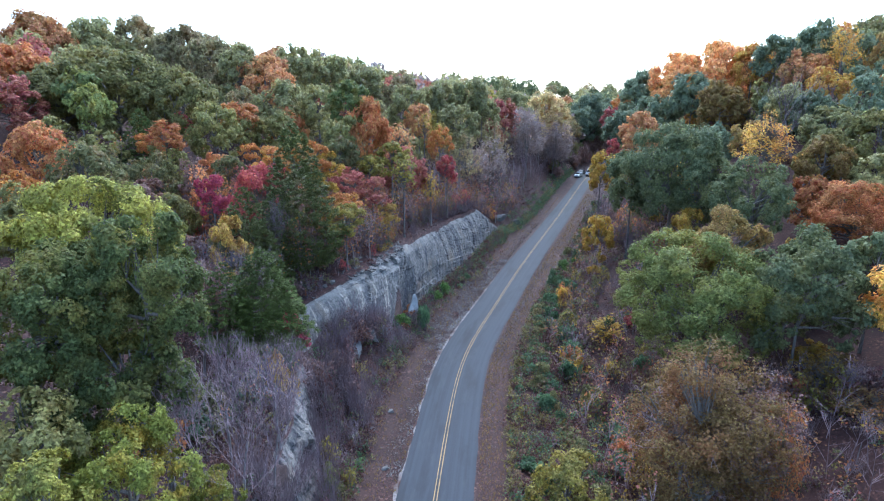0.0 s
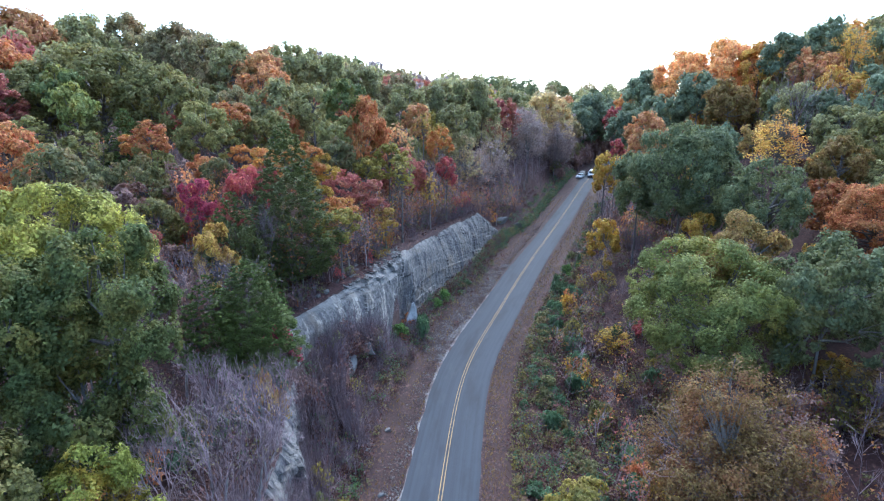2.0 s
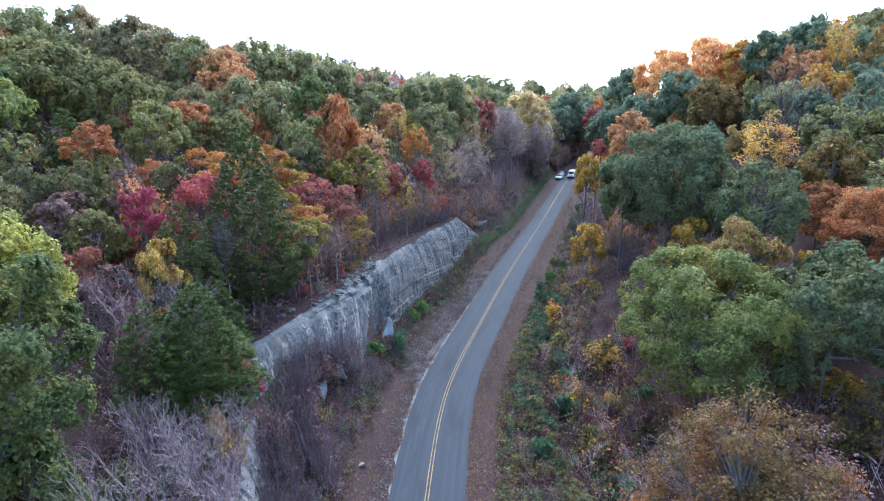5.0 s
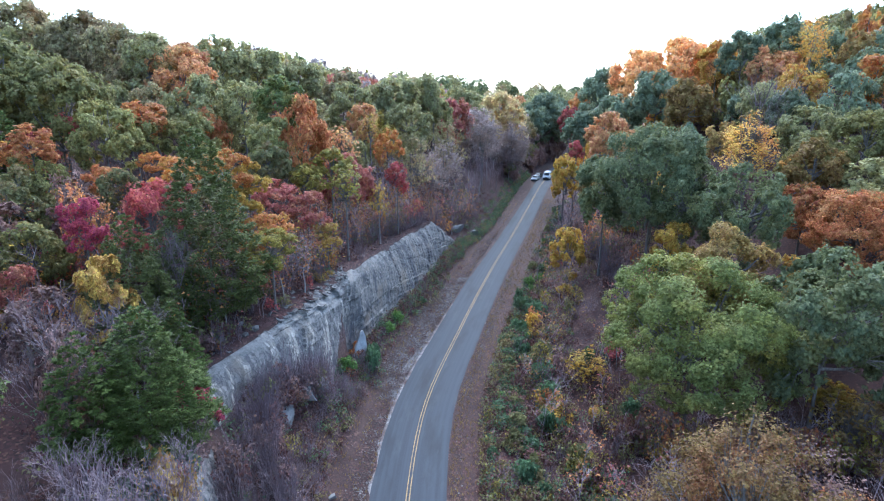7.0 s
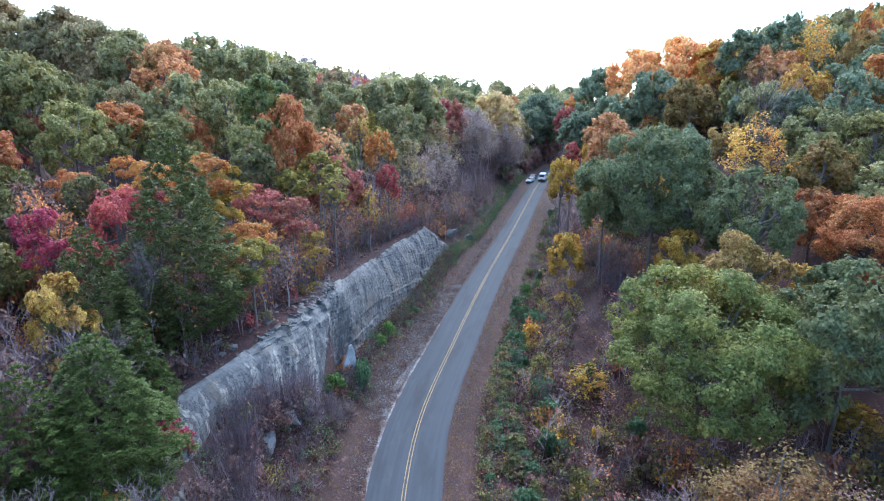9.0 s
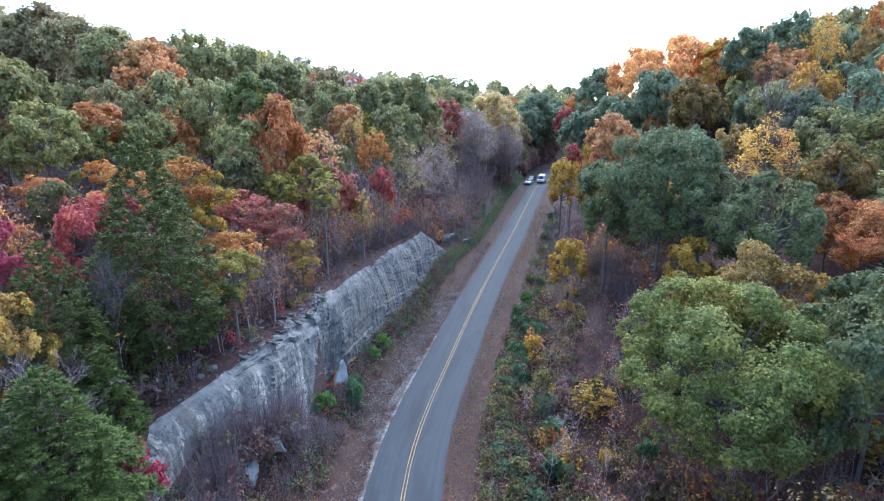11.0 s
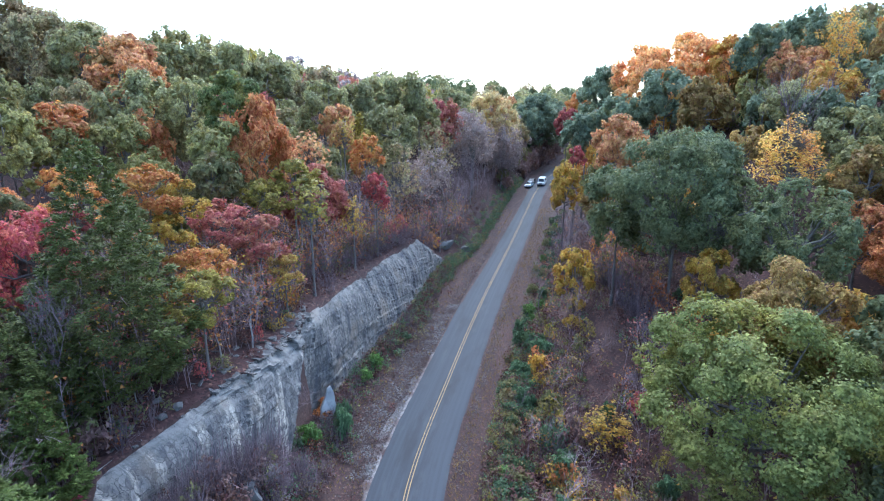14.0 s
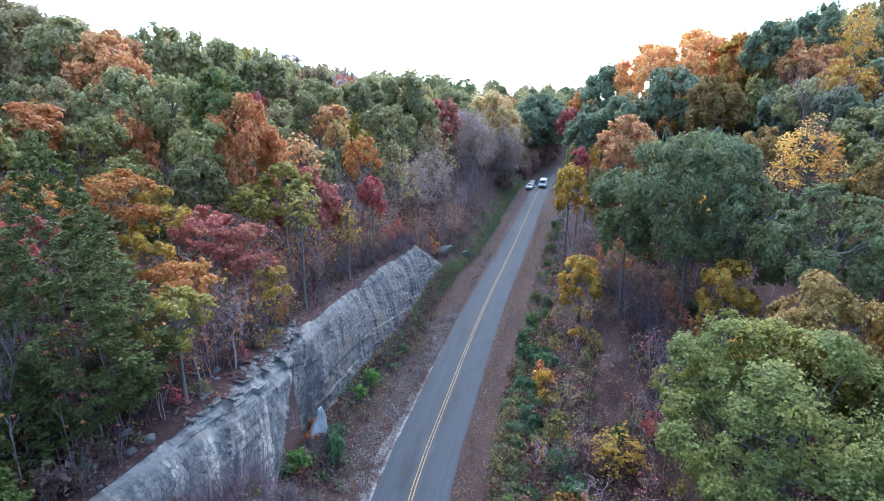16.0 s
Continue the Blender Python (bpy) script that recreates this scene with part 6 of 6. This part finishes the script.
# ---- vehicles ----
PAINT_WHITE = surface("white_car_paint", (0.72, 0.73, 0.74), (0.80, 0.80, 0.80), 2, 0.3, bump=0)
PAINT_SILVER = surface("pale_blue_car_paint", (0.42, 0.50, 0.56), (0.50, 0.57, 0.62), 2, 0.3, bump=0)
PAINT_DARK = surface("dark_car_paint", (0.018, 0.02, 0.024), (0.03, 0.033, 0.038), 2, 0.3, bump=0)
GLASS_DARK = surface("dark_glass", (0.012, 0.015, 0.018), (0.025, 0.03, 0.034), 1, 0.08, bump=0)
RUBBER = surface("tyre_rubber", (0.015, 0.015, 0.016), (0.03, 0.03, 0.03), 6, 0.9, bump=0.2, dist=0.01)
CHROME = surface("bright_metal", (0.5, 0.5, 0.5), (0.62, 0.62, 0.62), 3, 0.3, bump=0, metal=1.0)
LAMP = surface("lamp_glass", (0.75, 0.75, 0.72), (0.85, 0.85, 0.82), 3, 0.15, bump=0)
PLASTIC = surface("black_plastic", (0.02, 0.02, 0.022), (0.04, 0.04, 0.042), 5, 0.6, bump=0)


def prism(outline, half, mat, name, taper=0.0, z0=0.0, z1=2.0, bevel=0.06):
    """A side outline of (x, z) drawn out to a width; taper pulls the upper part in."""
    bm = bmesh.new()
    rings = []
    for side in (-1, 1):
        rings.append([bm.verts.new((side * (half - taper * max(0, min(1, (z - z0) / (z1 - z0)))), x, z)) for x, z in outline])
    bm.faces.new(rings[0])
    bm.faces.new(list(reversed(rings[1])))
    n = len(outline)
    for i in range(n):
        bm.faces.new((rings[0][i], rings[1][i], rings[1][(i + 1) % n], rings[0][(i + 1) % n]))
    bmesh.ops.recalc_face_normals(bm, faces=bm.faces)
    if bevel:
        bmesh.ops.bevel(bm, geom=list(bm.edges), offset=bevel, segments=2, affect="EDGES", clamp_overlap=True)
    return bm_mesh(bm, name, mat)


def box_mesh(name, sx, sy, sz, mat, bevel=0.02):
    bm = bmesh.new()
    bmesh.ops.create_cube(bm, size=1.0)
    bmesh.ops.scale(bm, vec=(sx, sy, sz), verts=bm.verts)
    bmesh.ops.bevel(bm, geom=list(bm.edges), offset=bevel, segments=2, affect="EDGES", clamp_overlap=True)
    return bm_mesh(bm, name, mat)


def wheel_meshes(r, w):
    out = []
    for rr, ww, mat, name in ((r, w, RUBBER, "tyre"), (r * 0.62, w * 1.06, CHROME, "rim")):
        bm = bmesh.new()
        bmesh.ops.create_cone(bm, cap_ends=True, segments=20, radius1=rr, radius2=rr, depth=ww)
        bmesh.ops.rotate(bm, matrix=Matrix.Rotation(math.pi / 2, 3, "Y"), verts=bm.verts)
        bmesh.ops.bevel(bm, geom=[e for e in bm.edges if e.calc_face_angle(0) > 1], offset=0.03, segments=2, affect="EDGES")
        out.append(bm_mesh(bm, name, mat))
    return out


def vehicle(name, label, x, y, turn, body, cabin, half, taper, paint, panes, wheel_at, wheel_r, lamp_z, lamp_y):
    """Front towards -y of its own axes. body, cabin: side outlines; panes: (name, place, size, tilt)."""
    thing = tagged(new(name), label, "vehicle")
    thing.matrix_basis = pose(x, y, road_z(y) + 0.01, 1.5, 0, turn)
    part("body", prism(body, half, paint, "body", 0.06, 0.5, 1.1), thing)
    part("cabin", prism(cabin, half - 0.03, paint, "cabin", taper, cabin[0][1], max(z for _, z in cabin)), thing)
    tyre, rim = wheel_meshes(wheel_r, 0.22)
    for wy in wheel_at:
        for sx in (-1, 1):
            t = part("wheel", tyre, thing)
            t.matrix_basis = Matrix.Translation((sx * (half - 0.10), wy, wheel_r))
            part("rim", rim, t)
    for pname, at, size, tilt in panes:
        p = part(pname, box_mesh(pname, *size, GLASS_DARK, 0.012), thing)
        p.matrix_basis = pose(*at, *tilt)
    for sx in (-1, 1):
        h = part("headlight", box_mesh("headlight", 0.34, 0.10, 0.18, LAMP, 0.03), thing)
        h.matrix_basis = Matrix.Translation((sx * (half - 0.28), lamp_y, lamp_z))
        m = part("mirror", box_mesh("mirror", 0.22, 0.12, 0.16, PLASTIC, 0.03), thing)
        m.matrix_basis = Matrix.Translation((sx * (half + 0.10), cabin[0][0] + 0.45, cabin[0][1] + 0.12))
    part("grille", box_mesh("grille", half * 0.9, 0.08, 0.20, PLASTIC, 0.02), thing).matrix_basis = Matrix.Translation((0, lamp_y, lamp_z - 0.02))
    part("bumper", box_mesh("bumper", half * 1.95, 0.16, 0.22, PLASTIC, 0.05), thing).matrix_basis = Matrix.Translation((0, lamp_y, lamp_z - 0.36))
    return thing


vehicle("van", "white boxy van with dark windscreen standing on the road", 48.6, 180.6, -24,
        [(-2.6, 0.35), (2.5, 0.35), (2.6, 1.15), (-2.45, 1.12), (-2.6, 0.9)],
        [(-1.75, 1.10), (2.58, 1.12), (2.5, 2.15), (2.2, 2.22), (-0.9, 2.22), (-1.05, 2.15)], 1.02, 0.16, PAINT_WHITE,
        [("windscreen", (0, -1.43, 1.62), (1.55, 0.03, 0.92), (-33, 0, 0)), ("side_window", (-0.955, 0.7, 1.62), (0.03, 2.6, 0.5), (0, 8.5, 0)),
         ("side_window", (0.955, 0.7, 1.62), (0.03, 2.6, 0.5), (0, -8.5, 0)), ("rear_window", (0, 2.56, 1.65), (1.4, 0.03, 0.55), (4, 0, 0))],
        (-1.65, 1.6), 0.37, 0.82, -2.58)
vehicle("parked_car", "pale blue-grey small saloon car parked on the verge", 44.2, 178.4, -30,
        [(-2.1, 0.30), (2.1, 0.30), (2.15, 0.88), (-1.0, 0.92), (-2.0, 0.74), (-2.15, 0.55)],
        [(-0.95, 0.90), (1.75, 0.90), (1.05, 1.38), (0.7, 1.43), (-0.15, 1.43)], 0.87, 0.17, PAINT_SILVER,
        [("windscreen", (0, -0.58, 1.185), (1.28, 0.03, 0.88), (-57, 0, 0)), ("side_window", (-0.765, 0.3, 1.16), (0.03, 1.5, 0.32), (0, 17, 0)),
         ("side_window", (0.765, 0.3, 1.16), (0.03, 1.5, 0.32), (0, -17, 0)), ("rear_window", (0, 1.44, 1.16), (1.2, 0.03, 0.75), (56, 0, 0))],
        (-1.3, 1.3), 0.31, 0.66, -2.08)

vehicle("parked_car", "dark small saloon car parked behind the pale one", 46.3, 183.2, -30,
        [(-2.1, 0.30), (2.1, 0.30), (2.15, 0.88), (-1.0, 0.92), (-2.0, 0.74), (-2.15, 0.55)],
        [(-0.95, 0.90), (1.75, 0.90), (1.05, 1.38), (0.7, 1.43), (-0.15, 1.43)], 0.87, 0.17, PAINT_DARK,
        [("windscreen", (0, -0.58, 1.185), (1.28, 0.03, 0.88), (-57, 0, 0)), ("side_window", (-0.765, 0.3, 1.16), (0.03, 1.5, 0.32), (0, 17, 0)),
         ("side_window", (0.765, 0.3, 1.16), (0.03, 1.5, 0.32), (0, -17, 0)), ("rear_window", (0, 1.44, 1.16), (1.2, 0.03, 0.75), (56, 0, 0))],
        (-1.3, 1.3), 0.31, 0.66, -2.08)


# ---- loose cover ----
def loose_cover():
    rng = np.random.default_rng(21)
    # fallen leaves on both verges
    pos = []
    for _ in range(42000):
        y = float(24 + 120 * rng.random() ** 1.3)
        side = rng.random() < 0.5
        s = float(rng.uniform(3.0, 7.0) if side else -rng.uniform(3.2, 11))
        if abs(s) < half_road(y) + 0.15 and rng.random() < 0.75:
            continue
        x = road_x(y) + s / road_cos(y)
        if x < foot_x(y):
            continue
        pos.append((x, y, land(x, y) + 0.03))
    for _ in range(12000):
        y = float(24 + 90 * rng.random() ** 1.2)
        x = road_x(y) + float(rng.uniform(7, 32)) / road_cos(y) if rng.random() < 0.65 else top_x(y) - 1 - float(rng.uniform(0, 14))
        pos.append((x, y, land(x, y) + 0.05))
    pos = np.array(pos)
    v, f = leaves(rng, pos, np.tile([0, 0, 1.0], (len(pos), 1)), 0.095, 0.5)
    tagged(new("fallen_leaves", raw_mesh("fallen_leaves", v, f, LEAF["litter"])), "fallen brown and reddish leaves strewn on the verges", "leaves", kind="stuff")
    # dry grass
    blades = []
    for _ in range(5000):
        y = float(24 + 130 * rng.random() ** 1.2)
        s = float(3.3 + abs(rng.normal(0, 1.6))) * (1 if rng.random() < 0.5 else -1)
        if s < -3.5:
            s -= float(rng.uniform(0, 3.5))
        x = road_x(y) + s / road_cos(y)
        if x < foot_x(y) + 0.2:
            continue
        z, h = land(x, y), float(rng.uniform(0.12, 0.45))
        for _ in range(2):
            e = rng.normal(0, 0.12, 2)
            blades.append(((x - 0.02, y, z), (x + 0.02, y, z), (x + e[0], y + e[1], z + h)))
    v = np.array(blades).reshape(-1, 3)
    tagged(new("dry_grass", raw_mesh("dry_grass", v, np.arange(len(v)).reshape(-1, 3), LEAF["brown"])), "tufts of dry tan grass on the verges", "grass", kind="stuff")
    # crushed stone beside the asphalt
    base = np.array([(1, 0, 0), (-1, 0, 0), (0, 1, 0), (0, -1, 0), (0, 0, 1), (0, 0, -1)], dtype=float)
    tri = np.array([(0, 2, 4), (2, 1, 4), (1, 3, 4), (3, 0, 4), (2, 0, 5), (1, 2, 5), (3, 1, 5), (0, 3, 5)])
    vs, fs = [], []
    for _ in range(9000):
        y = float(rng.uniform(40, 125) if rng.random() < 0.4 else rng.uniform(64, 100))
        right = rng.random() < 0.12
        s = float(half_road(y) + 0.9 + rng.normal(0, 0.35)) if right else float(-half_road(y) - 0.2 - abs(rng.normal(0, 0.9)))
        if not right and 66 < y < 98 and rng.random() < 0.6:
            s -= float(rng.uniform(0.6, 2.6))
        x = road_x(y) + s / road_cos(y)
        r = float(rng.uniform(0.035, 0.11))
        fs.append(tri + 6 * len(vs))
        vs.append(base * rng.uniform(0.6, 1.3, (6, 1)) * [r, r, r * 0.7] @ np.array(Matrix.Rotation(float(rng.uniform(0, 6.28)), 3, "Z")) + [x, y, land(x, y) + 0.07])
    me = raw_mesh("crushed_stone", np.concatenate(vs), np.concatenate(fs), GRAVEL)
    tagged(new("crushed_stone", me), "pale crushed stones along the road edge", "gravel", kind="stuff")


loose_cover()
